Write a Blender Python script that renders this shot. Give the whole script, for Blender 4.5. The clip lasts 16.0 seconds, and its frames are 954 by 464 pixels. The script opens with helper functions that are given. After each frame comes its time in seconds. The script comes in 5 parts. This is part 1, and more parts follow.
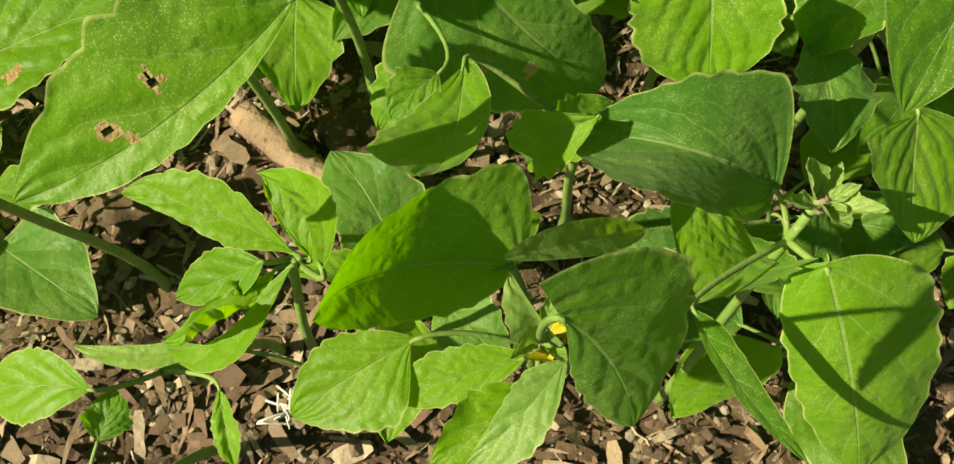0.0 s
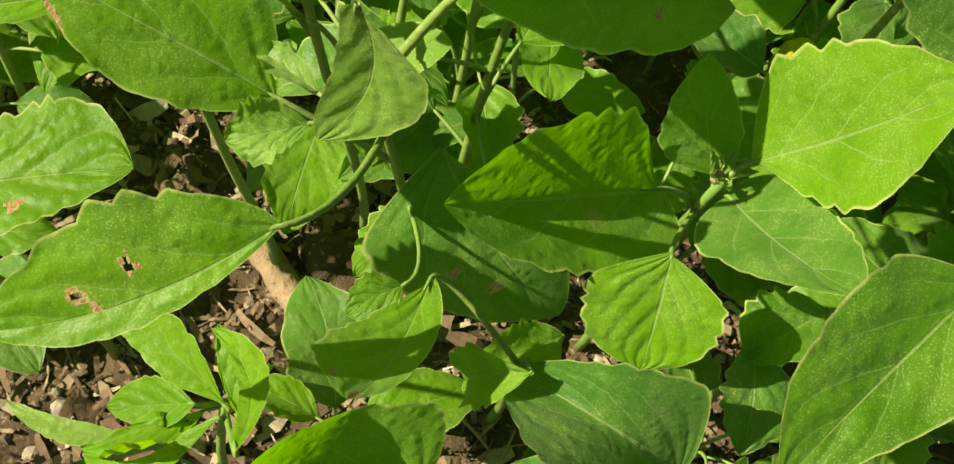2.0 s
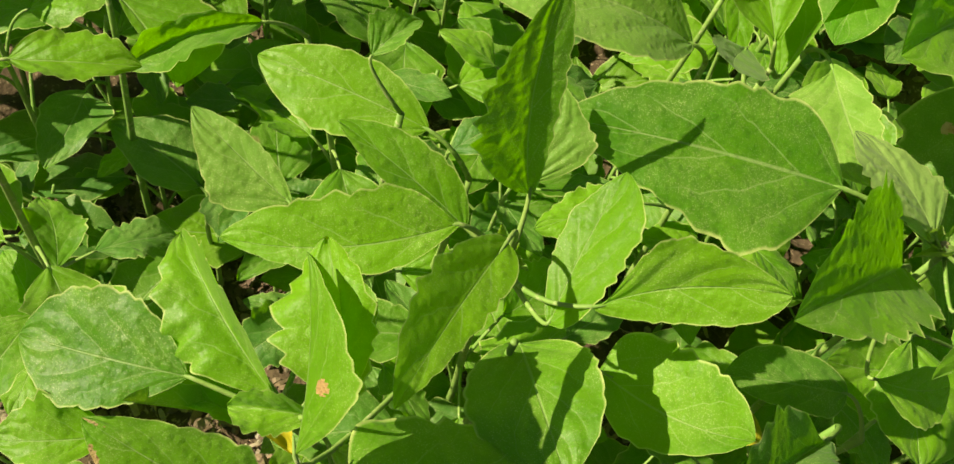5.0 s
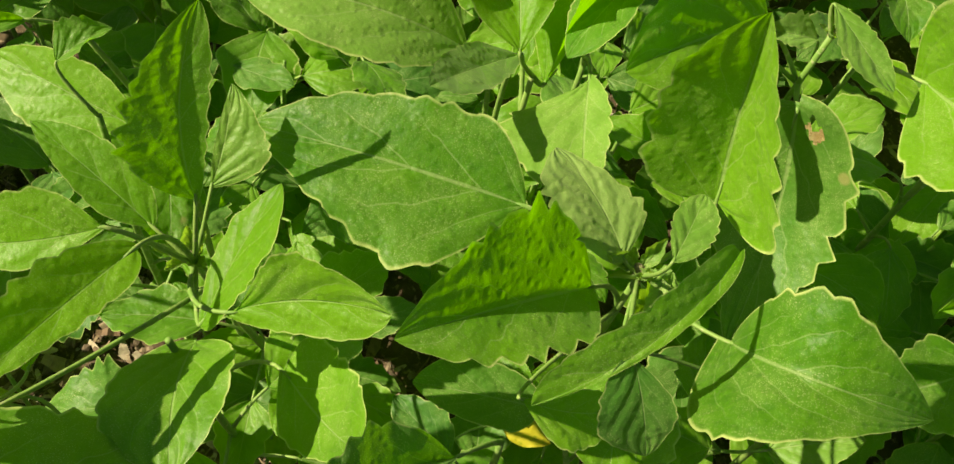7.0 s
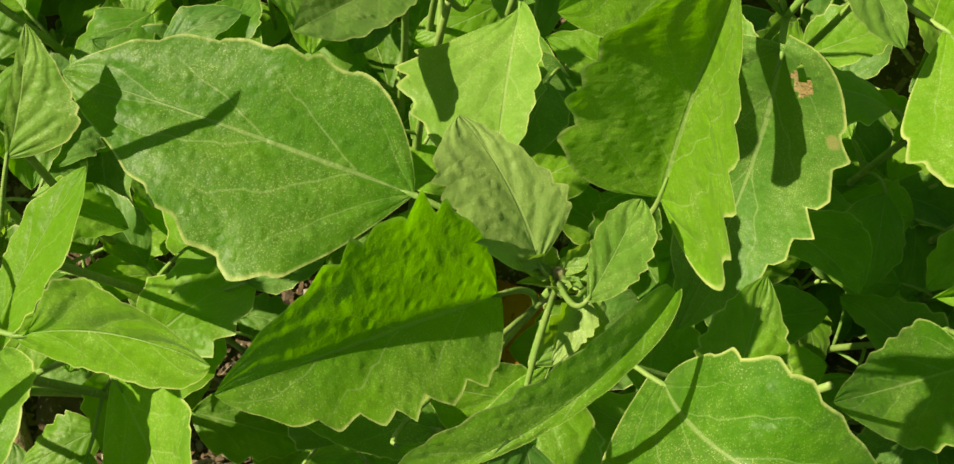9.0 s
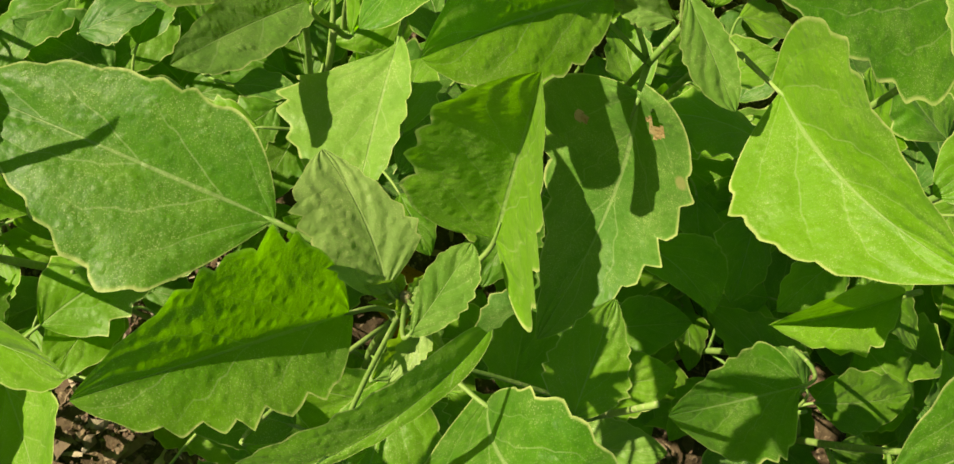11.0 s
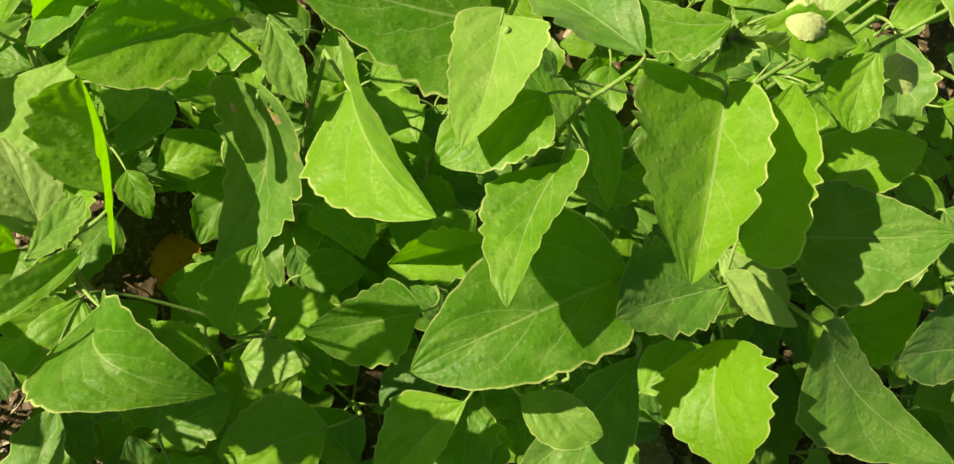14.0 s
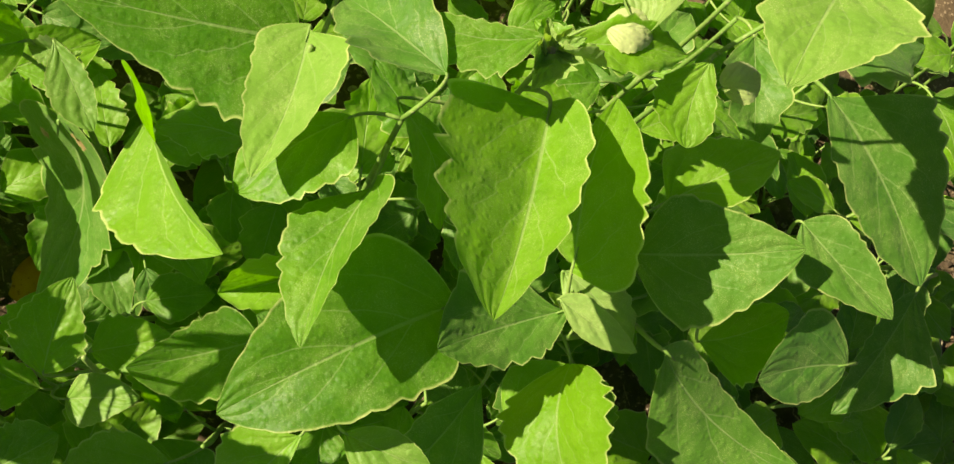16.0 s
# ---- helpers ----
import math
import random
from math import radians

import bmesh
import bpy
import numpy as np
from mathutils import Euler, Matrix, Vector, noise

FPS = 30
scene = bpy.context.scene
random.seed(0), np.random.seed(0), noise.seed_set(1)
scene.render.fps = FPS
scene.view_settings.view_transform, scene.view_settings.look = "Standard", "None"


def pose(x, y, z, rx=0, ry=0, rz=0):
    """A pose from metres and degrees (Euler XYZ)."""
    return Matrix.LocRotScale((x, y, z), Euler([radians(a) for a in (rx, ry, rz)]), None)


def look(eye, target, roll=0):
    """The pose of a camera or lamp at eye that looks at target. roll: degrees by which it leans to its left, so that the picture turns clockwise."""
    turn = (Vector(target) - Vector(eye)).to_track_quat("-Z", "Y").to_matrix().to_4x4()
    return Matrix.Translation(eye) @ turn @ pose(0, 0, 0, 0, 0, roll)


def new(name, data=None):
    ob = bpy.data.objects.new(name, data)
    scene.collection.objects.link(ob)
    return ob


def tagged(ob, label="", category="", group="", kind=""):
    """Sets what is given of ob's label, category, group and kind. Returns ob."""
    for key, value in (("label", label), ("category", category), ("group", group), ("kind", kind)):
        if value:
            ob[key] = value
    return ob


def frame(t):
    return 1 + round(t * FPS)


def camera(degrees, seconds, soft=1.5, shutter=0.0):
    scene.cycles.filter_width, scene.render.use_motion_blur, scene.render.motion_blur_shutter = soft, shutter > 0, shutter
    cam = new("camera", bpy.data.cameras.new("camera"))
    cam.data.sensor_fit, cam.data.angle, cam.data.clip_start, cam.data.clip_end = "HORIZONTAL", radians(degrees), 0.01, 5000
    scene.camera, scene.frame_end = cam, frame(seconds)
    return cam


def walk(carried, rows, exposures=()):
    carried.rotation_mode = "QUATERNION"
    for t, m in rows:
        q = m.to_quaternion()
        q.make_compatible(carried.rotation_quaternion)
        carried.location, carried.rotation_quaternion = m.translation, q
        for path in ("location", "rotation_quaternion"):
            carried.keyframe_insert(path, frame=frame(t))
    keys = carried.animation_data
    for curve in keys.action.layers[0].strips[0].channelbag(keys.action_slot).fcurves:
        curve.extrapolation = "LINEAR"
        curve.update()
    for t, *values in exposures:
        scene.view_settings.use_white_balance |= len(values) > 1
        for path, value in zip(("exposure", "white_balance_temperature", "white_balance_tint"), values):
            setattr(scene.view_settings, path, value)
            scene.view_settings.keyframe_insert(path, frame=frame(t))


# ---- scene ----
# the camera's walk: a phone held over a patch of weeds, drifting forward and up
cam = camera(50.71, 16.0)
PATH = [
    (0, (0, 0.0353, 0.2979), (0.0165, 0.2462, -0.1551), 7.11),
    (0.5, (0.0011, 0.0412, 0.3059), (0.0186, 0.256, -0.1453), 13.58),
    (1, (0.0092, 0.0449, 0.3072), (0.0286, 0.2603, -0.1436), 18.59),
    (1.5, (0.0057, 0.0481, 0.3166), (0.0253, 0.2706, -0.1307), 22.37),
    (2, (0.0028, 0.0535, 0.3218), (0.0151, 0.3016, -0.1121), 22.25),
    (2.5, (0.0018, 0.0568, 0.3355), (0.0088, 0.3169, -0.0915), 22.87),
    (3, (0.0016, 0.0563, 0.3469), (0.0049, 0.3327, -0.0698), 23.21),
    (3.5, (-0.0102, 0.0604, 0.3618), (-0.0021, 0.3466, -0.0482), 24.71),
    (3.7, (-0.0111, 0.0648, 0.3704), (-0.0068, 0.3547, -0.037), 24.10),
    (5.8, (0.0229, 0.1133, 0.4185), (-0.0451, 0.3584, -0.0119), 16.63),
    (6, (0.0387, 0.1154, 0.4184), (-0.0396, 0.3642, -0.0082), 15.14),
    (6.5, (0.0641, 0.139, 0.425), (-0.0208, 0.3816, -0.0039), 13.88),
    (7, (0.087, 0.157, 0.439), (0.0099, 0.3791, -0.0023), 13.91),
    (7.5, (0.0981, 0.1739, 0.4505), (0.0306, 0.3745, -0.0025), 14.89),
    (8, (0.0965, 0.1951, 0.4378), (0.0457, 0.3673, -0.0289), 17.53),
    (8.5, (0.0825, 0.2093, 0.4115), (0.0479, 0.3762, -0.0586), 22.12),
    (8.7, (0.0816, 0.2145, 0.4055), (0.0474, 0.3773, -0.066), 22.07),
    (10.8, (0.0877, 0.234, 0.4198), (0.0861, 0.3766, -0.0594), 36.58),
    (11, (0.0919, 0.2404, 0.4337), (0.0898, 0.3869, -0.0443), 36.64),
    (11.5, (0.1007, 0.2528, 0.4636), (0.1005, 0.4021, -0.0136), 38.61),
    (12, (0.116, 0.2604, 0.4868), (0.1021, 0.4245, 0.0147), 33.65),
    (12.5, (0.134, 0.2552, 0.5033), (0.1193, 0.4241, 0.033), 33.13),
    (13, (0.1584, 0.2482, 0.5366), (0.1494, 0.4199, 0.0671), 34.83),
    (13.5, (0.1702, 0.2545, 0.5404), (0.1701, 0.4186, 0.0681), 36.64),
    (14, (0.179, 0.2607, 0.5391), (0.1978, 0.4191, 0.0653), 43.08),
    (14.5, (0.1967, 0.2633, 0.5444), (0.2205, 0.4175, 0.0693), 45.12),
    (15, (0.203, 0.2752, 0.5416), (0.2342, 0.4285, 0.0667), 47.79),
    (15.5, (0.2142, 0.2907, 0.5401), (0.2459, 0.4439, 0.0652), 47.14),
    (16, (0.2157, 0.308, 0.5366), (0.2448, 0.4632, 0.0622), 45.44),
]
EXPOSURES = [(0.0, 0.86, 7900, 6), (2.0, 0.95, 7900, 5), (3.7, 0.98, 7900, 5), (6.0, 0.97, 7900, 5), (8.7, 0.86, 7900, 6), (11.0, 0.89, 7900, 8), (13.5, 1.0, 7900, 8), (15.0, 1.10, 7900, 9), (16.0, 1.10, 7900, 9)]
walk(cam, [(t, look(eye, target, roll)) for t, eye, target, roll in PATH], EXPOSURES)

# ---- light: a low clear sun over the left shoulder of the path, open sky ----
SUN_AZ, SUN_EL = radians(249), radians(38)
world = bpy.data.worlds.new("sky")
scene.world = world
world.use_nodes = True
wn = world.node_tree
sky = wn.nodes.new("ShaderNodeTexSky")
sky.sky_type, sky.sun_disc = "NISHITA", False
sky.sun_elevation, sky.sun_rotation = SUN_EL, SUN_AZ
wn.links.new(sky.outputs[0], wn.nodes["Background"].inputs[0])
wn.nodes["Background"].inputs[1].default_value = 0.030
sun_data = bpy.data.lights.new("sun", "SUN")
sun_data.energy, sun_data.angle, sun_data.color = 5.0, radians(0.55), (1.0, 0.93, 0.80)
sun = new("sun", sun_data)
SUN_DIR = Vector((math.sin(SUN_AZ) * math.cos(SUN_EL), math.cos(SUN_AZ) * math.cos(SUN_EL), math.sin(SUN_EL)))
sun.matrix_basis = look(SUN_DIR * 5, (0, 0, 0))


# ---- materials ----
class Tree:
    """A short way to write node trees."""

    def __init__(self, name):
        self.mat = bpy.data.materials.new(name)
        self.mat.use_nodes = True
        self.tree = self.mat.node_tree
        self.tree.nodes.clear()
        self.out = self.node("ShaderNodeOutputMaterial")

    def node(self, kind, **values):
        n = self.tree.nodes.new(kind)
        for key, value in values.items():
            n.inputs[key].default_value = value
        return n

    def link(self, a, b):
        self.tree.links.new(a, b)

    def feed(self, socket, value):
        if hasattr(value, "is_output"):
            self.link(value, socket)
        else:
            socket.default_value = value

    def math(self, op, a, b=0.0, c=0.0):
        n = self.tree.nodes.new("ShaderNodeMath")
        n.operation = op
        for socket, value in zip(n.inputs, (a, b, c)):
            self.feed(socket, value)
        return n.outputs[0]

    def ramp(self, value, low, high):
        n = self.tree.nodes.new("ShaderNodeMapRange")
        n.interpolation_type = "SMOOTHSTEP"
        self.feed(n.inputs[0], value)
        n.inputs[1].default_value, n.inputs[2].default_value = low, high
        return n.outputs[0]

    def mix(self, factor, a, b):
        n = self.tree.nodes.new("ShaderNodeMix")
        n.data_type = "RGBA"
        self.feed(n.inputs[0], factor)
        for socket, value in ((n.inputs[6], a), (n.inputs[7], b)):
            self.feed(socket, (*value, 1.0) if isinstance(value, tuple) else value)
        return n.outputs[2]

    def noise(self, vector, scale, detail=3.0, rough=0.55):
        n = self.node("ShaderNodeTexNoise", Scale=scale, Detail=detail, Roughness=rough)
        self.link(vector, n.inputs["Vector"])
        return n.outputs[0]

    def cells(self, vector, scale, what=0):
        n = self.node("ShaderNodeTexVoronoi", Scale=scale)
        self.link(vector, n.inputs["Vector"])
        return n.outputs[what]

    def bump(self, height, strength, distance):
        n = self.node("ShaderNodeBump", Strength=strength, Distance=distance)
        self.link(height, n.inputs["Height"])
        return n.outputs[0]


def leaf_material(name, deep, light, glow, meal, through_share, spots=0.5):
    """A thin green blade: vein net by the blade's own length and width, mealy white specks, pale rim, light passing through."""
    t = Tree(name)
    uv = t.node("ShaderNodeUVMap")
    uv.uv_map = "blade"
    xy = t.tree.nodes.new("ShaderNodeSeparateXYZ")
    t.link(uv.outputs[0], xy.inputs[0])
    place = t.tree.nodes.new("ShaderNodeTexCoord").outputs["Object"]
    info = t.tree.nodes.new("ShaderNodeObjectInfo")
    rnd = info.outputs["Random"]
    shift = t.tree.nodes.new("ShaderNodeVectorMath")
    shift.operation = "ADD"
    t.link(place, shift.inputs[0])
    spread = t.tree.nodes.new("ShaderNodeCombineXYZ")
    t.link(t.math("MULTIPLY", rnd, 3.0), spread.inputs[0])
    t.link(t.math("MULTIPLY", rnd, 7.0), spread.inputs[1])
    t.link(spread.outputs[0], shift.inputs[1])
    where = shift.outputs[0]
    along = xy.outputs[1]
    across = t.math("ABSOLUTE", t.math("MULTIPLY", t.math("SUBTRACT", xy.outputs[0], 0.5), 2.0))
    wob = t.math("MULTIPLY", t.math("SUBTRACT", t.noise(where, 60, 2), 0.5), 0.30)
    # midrib and the side veins that leave it forwards
    rib_w = t.math("MULTIPLY_ADD", along, -0.028, 0.042)
    rib = t.math("SUBTRACT", 1.0, t.ramp(t.math("DIVIDE", across, rib_w), 0.35, 1.0))
    net = t.node("ShaderNodeUVMap")
    net.uv_map = "veins"
    out = t.tree.nodes.new("ShaderNodeSeparateXYZ")
    t.link(net.outputs[0], out.inputs[0])
    ph = t.math("ADD", t.math("MULTIPLY", t.math("MULTIPLY_ADD", out.outputs[0], -0.55, along), 3.6), wob)
    saw = t.math("ABSOLUTE", t.math("SUBTRACT", t.math("FRACT", ph), 0.5))
    side = t.math("MULTIPLY", t.math("SUBTRACT", 1.0, t.ramp(saw, 0.0, 0.034)), t.math("SUBTRACT", 1.0, t.ramp(across, 0.45, 0.9)))
    vein = t.math("MAXIMUM", t.math("MULTIPLY", rib, 0.85), t.math("MULTIPLY", side, 0.72))
    # broad and fine tone changes
    broad = t.noise(where, 45, 4, 0.6)
    fine = t.noise(where, 420, 3, 0.6)
    tone = t.math("ADD", t.math("MULTIPLY", broad, 0.7), t.math("MULTIPLY", rnd, 0.5))
    col = t.mix(t.ramp(tone, 0.25, 0.85), deep, light)
    col = t.mix(t.math("MULTIPLY", t.math("SUBTRACT", fine, 0.35), 0.5), col, tuple(min(1.0, 1.5 * v) for v in light))
    col = t.mix(t.math("MULTIPLY", vein, 0.52), col, (0.38, 0.50, 0.20))
    # mealy bladders, thicker towards the base and on the young blades
    speck = t.math("SUBTRACT", 1.0, t.ramp(t.cells(where, 2300), 0.12, 0.36))
    dust = t.math("MULTIPLY", t.ramp(t.noise(where, 95, 3), 0.35, 0.75), meal)
    col = t.mix(t.math("MULTIPLY", speck, t.math("ADD", t.math("MULTIPLY", dust, 1.2), 0.20)), col, (0.60, 0.70, 0.26))
    col = t.mix(t.math("MULTIPLY", dust, 0.36), col, (0.34, 0.47, 0.14))
    # pale thin rim
    rim = t.ramp(across, 0.945, 0.99)
    col = t.mix(t.math("MULTIPLY", rim, t.math("MULTIPLY", t.noise(where, 160, 2), 1.5)), col, (0.50, 0.58, 0.20))
    # a few feeding marks and dead spots
    mark = t.math("SUBTRACT", 1.0, t.ramp(t.cells(where, 38), 0.05, 0.10))
    mark = t.math("MULTIPLY", mark, t.ramp(t.noise(where, 24, 1), 0.60, 0.66))
    mark = t.math("MULTIPLY", mark, spots)
    col = t.mix(mark, col, (0.46, 0.38, 0.16))
    rough = t.math("MULTIPLY_ADD", fine, 0.25, 0.36)
    quilt = t.math("MULTIPLY", t.ramp(saw, 0.0, 0.40), t.math("SUBTRACT", 1.0, t.ramp(across, 0.5, 1.0)))
    mesh_net = t.ramp(t.cells(where, 330), 0.05, 0.5)
    height = t.math("ADD", t.math("MULTIPLY", rib, -0.16), t.math("ADD", t.math("MULTIPLY", fine, 0.30), t.math("MULTIPLY", broad, 0.26)))
    height = t.math("ADD", height, t.math("ADD", t.math("MULTIPLY", quilt, 0.26), t.math("MULTIPLY", mesh_net, -0.20)))
    normal = t.bump(height, 0.75, 0.0011)
    skin = t.node("ShaderNodeBsdfPrincipled")
    t.link(col, skin.inputs["Base Color"])
    t.link(rough, skin.inputs["Roughness"])
    skin.inputs["Specular IOR Level"].default_value = 0.27
    skin.inputs["Sheen Weight"].default_value = 0.10 * min(1.0, meal)
    skin.inputs["Sheen Roughness"].default_value = 0.55
    t.link(normal, skin.inputs["Normal"])
    thin = t.node("ShaderNodeBsdfTranslucent")
    gl = t.mix(t.math("MULTIPLY", vein, 0.35), glow, tuple(0.9 * v for v in glow))
    gl = t.mix(mark, gl, (0.5, 0.36, 0.10))
    t.link(gl, thin.inputs["Color"])
    t.link(normal, thin.inputs["Normal"])
    both = t.tree.nodes.new("ShaderNodeMixShader")
    both.inputs[0].default_value = through_share
    t.link(skin.outputs[0], both.inputs[1])
    t.link(thin.outputs[0], both.inputs[2])
    t.link(both.outputs[0], t.out.inputs[0])
    return t.mat


def plain_material(name, a, b, scale, rough=0.8, bump=0.4, c=None, share=0.0):
    """Two tones by noise, a third in flecks, relief by the same noise; share: light passing through."""
    t = Tree(name)
    place = t.tree.nodes.new("ShaderNodeTexCoord").outputs["Object"]
    info = t.tree.nodes.new("ShaderNodeObjectInfo").outputs["Random"]
    n1, n2 = t.noise(place, scale, 5, 0.65), t.noise(place, scale * 7, 4, 0.6)
    col = t.mix(t.ramp(t.math("ADD", t.math("MULTIPLY", n1, 0.8), t.math("MULTIPLY", info, 0.2)), 0.35, 0.75), a, b)
    if c:
        col = t.mix(t.ramp(n2, 0.56, 0.68), col, c)
    skin = t.node("ShaderNodeBsdfPrincipled", Roughness=rough)
    skin.inputs["Specular IOR Level"].default_value = 0.25
    t.link(col, skin.inputs["Base Color"])
    t.link(t.bump(t.math("ADD", n1, t.math("MULTIPLY", n2, 0.5)), bump, 0.002), skin.inputs["Normal"])
    end = skin.outputs[0]
    if share:
        thin = t.node("ShaderNodeBsdfTranslucent")
        t.link(col, thin.inputs["Color"])
        both = t.tree.nodes.new("ShaderNodeMixShader")
        both.inputs[0].default_value = share
        t.link(end, both.inputs[1])
        t.link(thin.outputs[0], both.inputs[2])
        end = both.outputs[0]
    t.link(end, t.out.inputs[0])
    return t.mat


def island_material(name, tones, rough=0.85):
    """For joined litter and grit: one tone of the row for each piece."""
    t = Tree(name)
    rnd = t.tree.nodes.new("ShaderNodeNewGeometry").outputs["Random Per Island"]
    place = t.tree.nodes.new("ShaderNodeTexCoord").outputs["Object"]
    rampn = t.tree.nodes.new("ShaderNodeValToRGB")
    rampn.color_ramp.interpolation = "CONSTANT"
    while len(rampn.color_ramp.elements) < len(tones):
        rampn.color_ramp.elements.new(0.5)
    for n, tone in enumerate(tones):
        rampn.color_ramp.elements[n].position = n / len(tones)
        rampn.color_ramp.elements[n].color = (*tone, 1)
    t.link(rnd, rampn.inputs[0])
    n1 = t.noise(place, 500, 4)
    col = t.mix(t.math("MULTIPLY", n1, 0.7), rampn.outputs[0], (0.05, 0.03, 0.02))
    skin = t.node("ShaderNodeBsdfPrincipled", Roughness=rough)
    t.link(col, skin.inputs["Base Color"])
    t.link(t.bump(n1, 0.5, 0.001), skin.inputs["Normal"])
    t.link(skin.outputs[0], t.out.inputs[0])
    return t.mat


LEAF = leaf_material("mature leaf", (0.036, 0.138, 0.006), (0.128, 0.302, 0.010), (0.26, 0.68, 0.008), 0.46, 0.42)
# Worn by mealy leaves, and by shaded ones as shade put into the colour.
LEAF_BLUE_SHADE = leaf_material("mealy blue-green or shaded leaf", (0.040, 0.145, 0.022), (0.078, 0.215, 0.022), (0.17, 0.44, 0.008), 0.55, 0.42)
# Brighter, yellower than LEAF: sun through the blade is partly put into the colour.
LEAF_SUN = leaf_material("yellow-green leaf", (0.078, 0.225, 0.007), (0.140, 0.330, 0.010), (0.34, 0.68, 0.006), 0.28, 0.50)
LEAF_YOUNG = leaf_material("mealy young leaf", (0.105, 0.250, 0.035), (0.230, 0.370, 0.095), (0.34, 0.58, 0.04), 0.85, 0.42, 0.0)
LEAF_CREAM = leaf_material("curled cream-green leaf", (0.300, 0.400, 0.140), (0.440, 0.510, 0.230), (0.45, 0.58, 0.12), 1.0, 0.34, 0.0)
LEAF_PALE = leaf_material("mealy light green leaf", (0.100, 0.240, 0.030), (0.165, 0.330, 0.045), (0.30, 0.56, 0.015), 0.6, 0.40)
STEM = plain_material("stem", (0.16, 0.30, 0.06), (0.26, 0.38, 0.10), 60, 0.5, 0.3, (0.34, 0.40, 0.18), 0.15)
SOIL = plain_material("soil", (0.052, 0.036, 0.020), (0.130, 0.093, 0.054), 45, 0.95, 1.0, (0.27, 0.205, 0.130))
STONE = plain_material("stone", (0.22, 0.16, 0.12), (0.36, 0.27, 0.20), 60, 0.85, 0.6, (0.44, 0.36, 0.28))
WOOD = plain_material("dry wood", (0.20, 0.14, 0.085), (0.34, 0.25, 0.16), 70, 0.85, 0.8, (0.12, 0.08, 0.05))
DEAD = plain_material("orange dead leaf", (0.46, 0.20, 0.02), (0.60, 0.33, 0.04), 60, 0.6, 0.4, (0.30, 0.12, 0.02), 0.35)
DEAD_YELLOW = plain_material("yellow fading leaf", (0.52, 0.46, 0.03), (0.62, 0.55, 0.06), 60, 0.55, 0.3, (0.36, 0.40, 0.03), 0.4)
SHRIVEL = plain_material("shrivelled leaf tip", (0.20, 0.14, 0.09), (0.36, 0.28, 0.20), 150, 0.8, 0.8, (0.10, 0.07, 0.05))
LITTER = island_material("leaf litter", [(0.16, 0.105, 0.06), (0.28, 0.20, 0.115), (0.11, 0.07, 0.04), (0.38, 0.29, 0.18), (0.20, 0.125, 0.07), (0.50, 0.42, 0.29), (0.24, 0.18, 0.11)])
GRIT = island_material("grit", [(0.15, 0.11, 0.065), (0.10, 0.07, 0.04), (0.28, 0.22, 0.145), (0.19, 0.14, 0.085), (0.42, 0.37, 0.28), (0.12, 0.085, 0.05)])
SCAR = plain_material("dead patch of a leaf", (0.40, 0.26, 0.10), (0.52, 0.42, 0.20), 220, 0.7, 0.6, (0.26, 0.15, 0.06), 0.3)
FLUFF = plain_material("dry fibre", (0.55, 0.52, 0.46), (0.72, 0.70, 0.64), 200, 0.9, 0.3)
CORE = plain_material("shoot core", (0.30, 0.30, 0.14), (0.42, 0.36, 0.22), 200, 0.7, 0.6, (0.50, 0.40, 0.34), 0.2)


# ---- builders ----
def part(name, bm, material, parent, label=""):
    """Links a bmesh as one smooth mesh object under a thing or a part."""
    mesh = bpy.data.meshes.new(name)
    bm.to_mesh(mesh)
    bm.free()
    mesh.materials.append(material)
    for p in mesh.polygons:
        p.use_smooth = True
    ob = new(name, mesh)
    ob.parent = parent
    return tagged(ob, label)


def tube(bm, points, radii, sides=8):
    """A round tapered tube along points."""
    rings = []
    for n, p in enumerate(points):
        p = Vector(p)
        d = (Vector(points[min(n + 1, len(points) - 1)]) - Vector(points[max(n - 1, 0)])).normalized()
        x = d.orthogonal().normalized()
        y = d.cross(x)
        rings.append([bm.verts.new(p + radii[n] * (math.cos(a) * x + math.sin(a) * y)) for a in (2 * math.pi * k / sides for k in range(sides))])
    for a, b in zip(rings, rings[1:]):
        off = min(range(sides), key=lambda o: sum((a[k].co - b[(k + o) % sides].co).length for k in range(sides)))
        for k in range(sides):
            bm.faces.new((a[k], a[(k + 1) % sides], b[(k + 1 + off) % sides], b[(k + off) % sides]))
    bm.faces.new(rings[0][::-1])
    bm.faces.new(rings[-1])


def bow(a, b, lift, count=7):
    """Points from a to b, bowed upwards by lift in the middle."""
    a, b = Vector(a), Vector(b)
    return [a.lerp(b, k / count) + Vector((0, 0, 4 * lift * (k / count) * (1 - k / count))) for k in range(count + 1)]


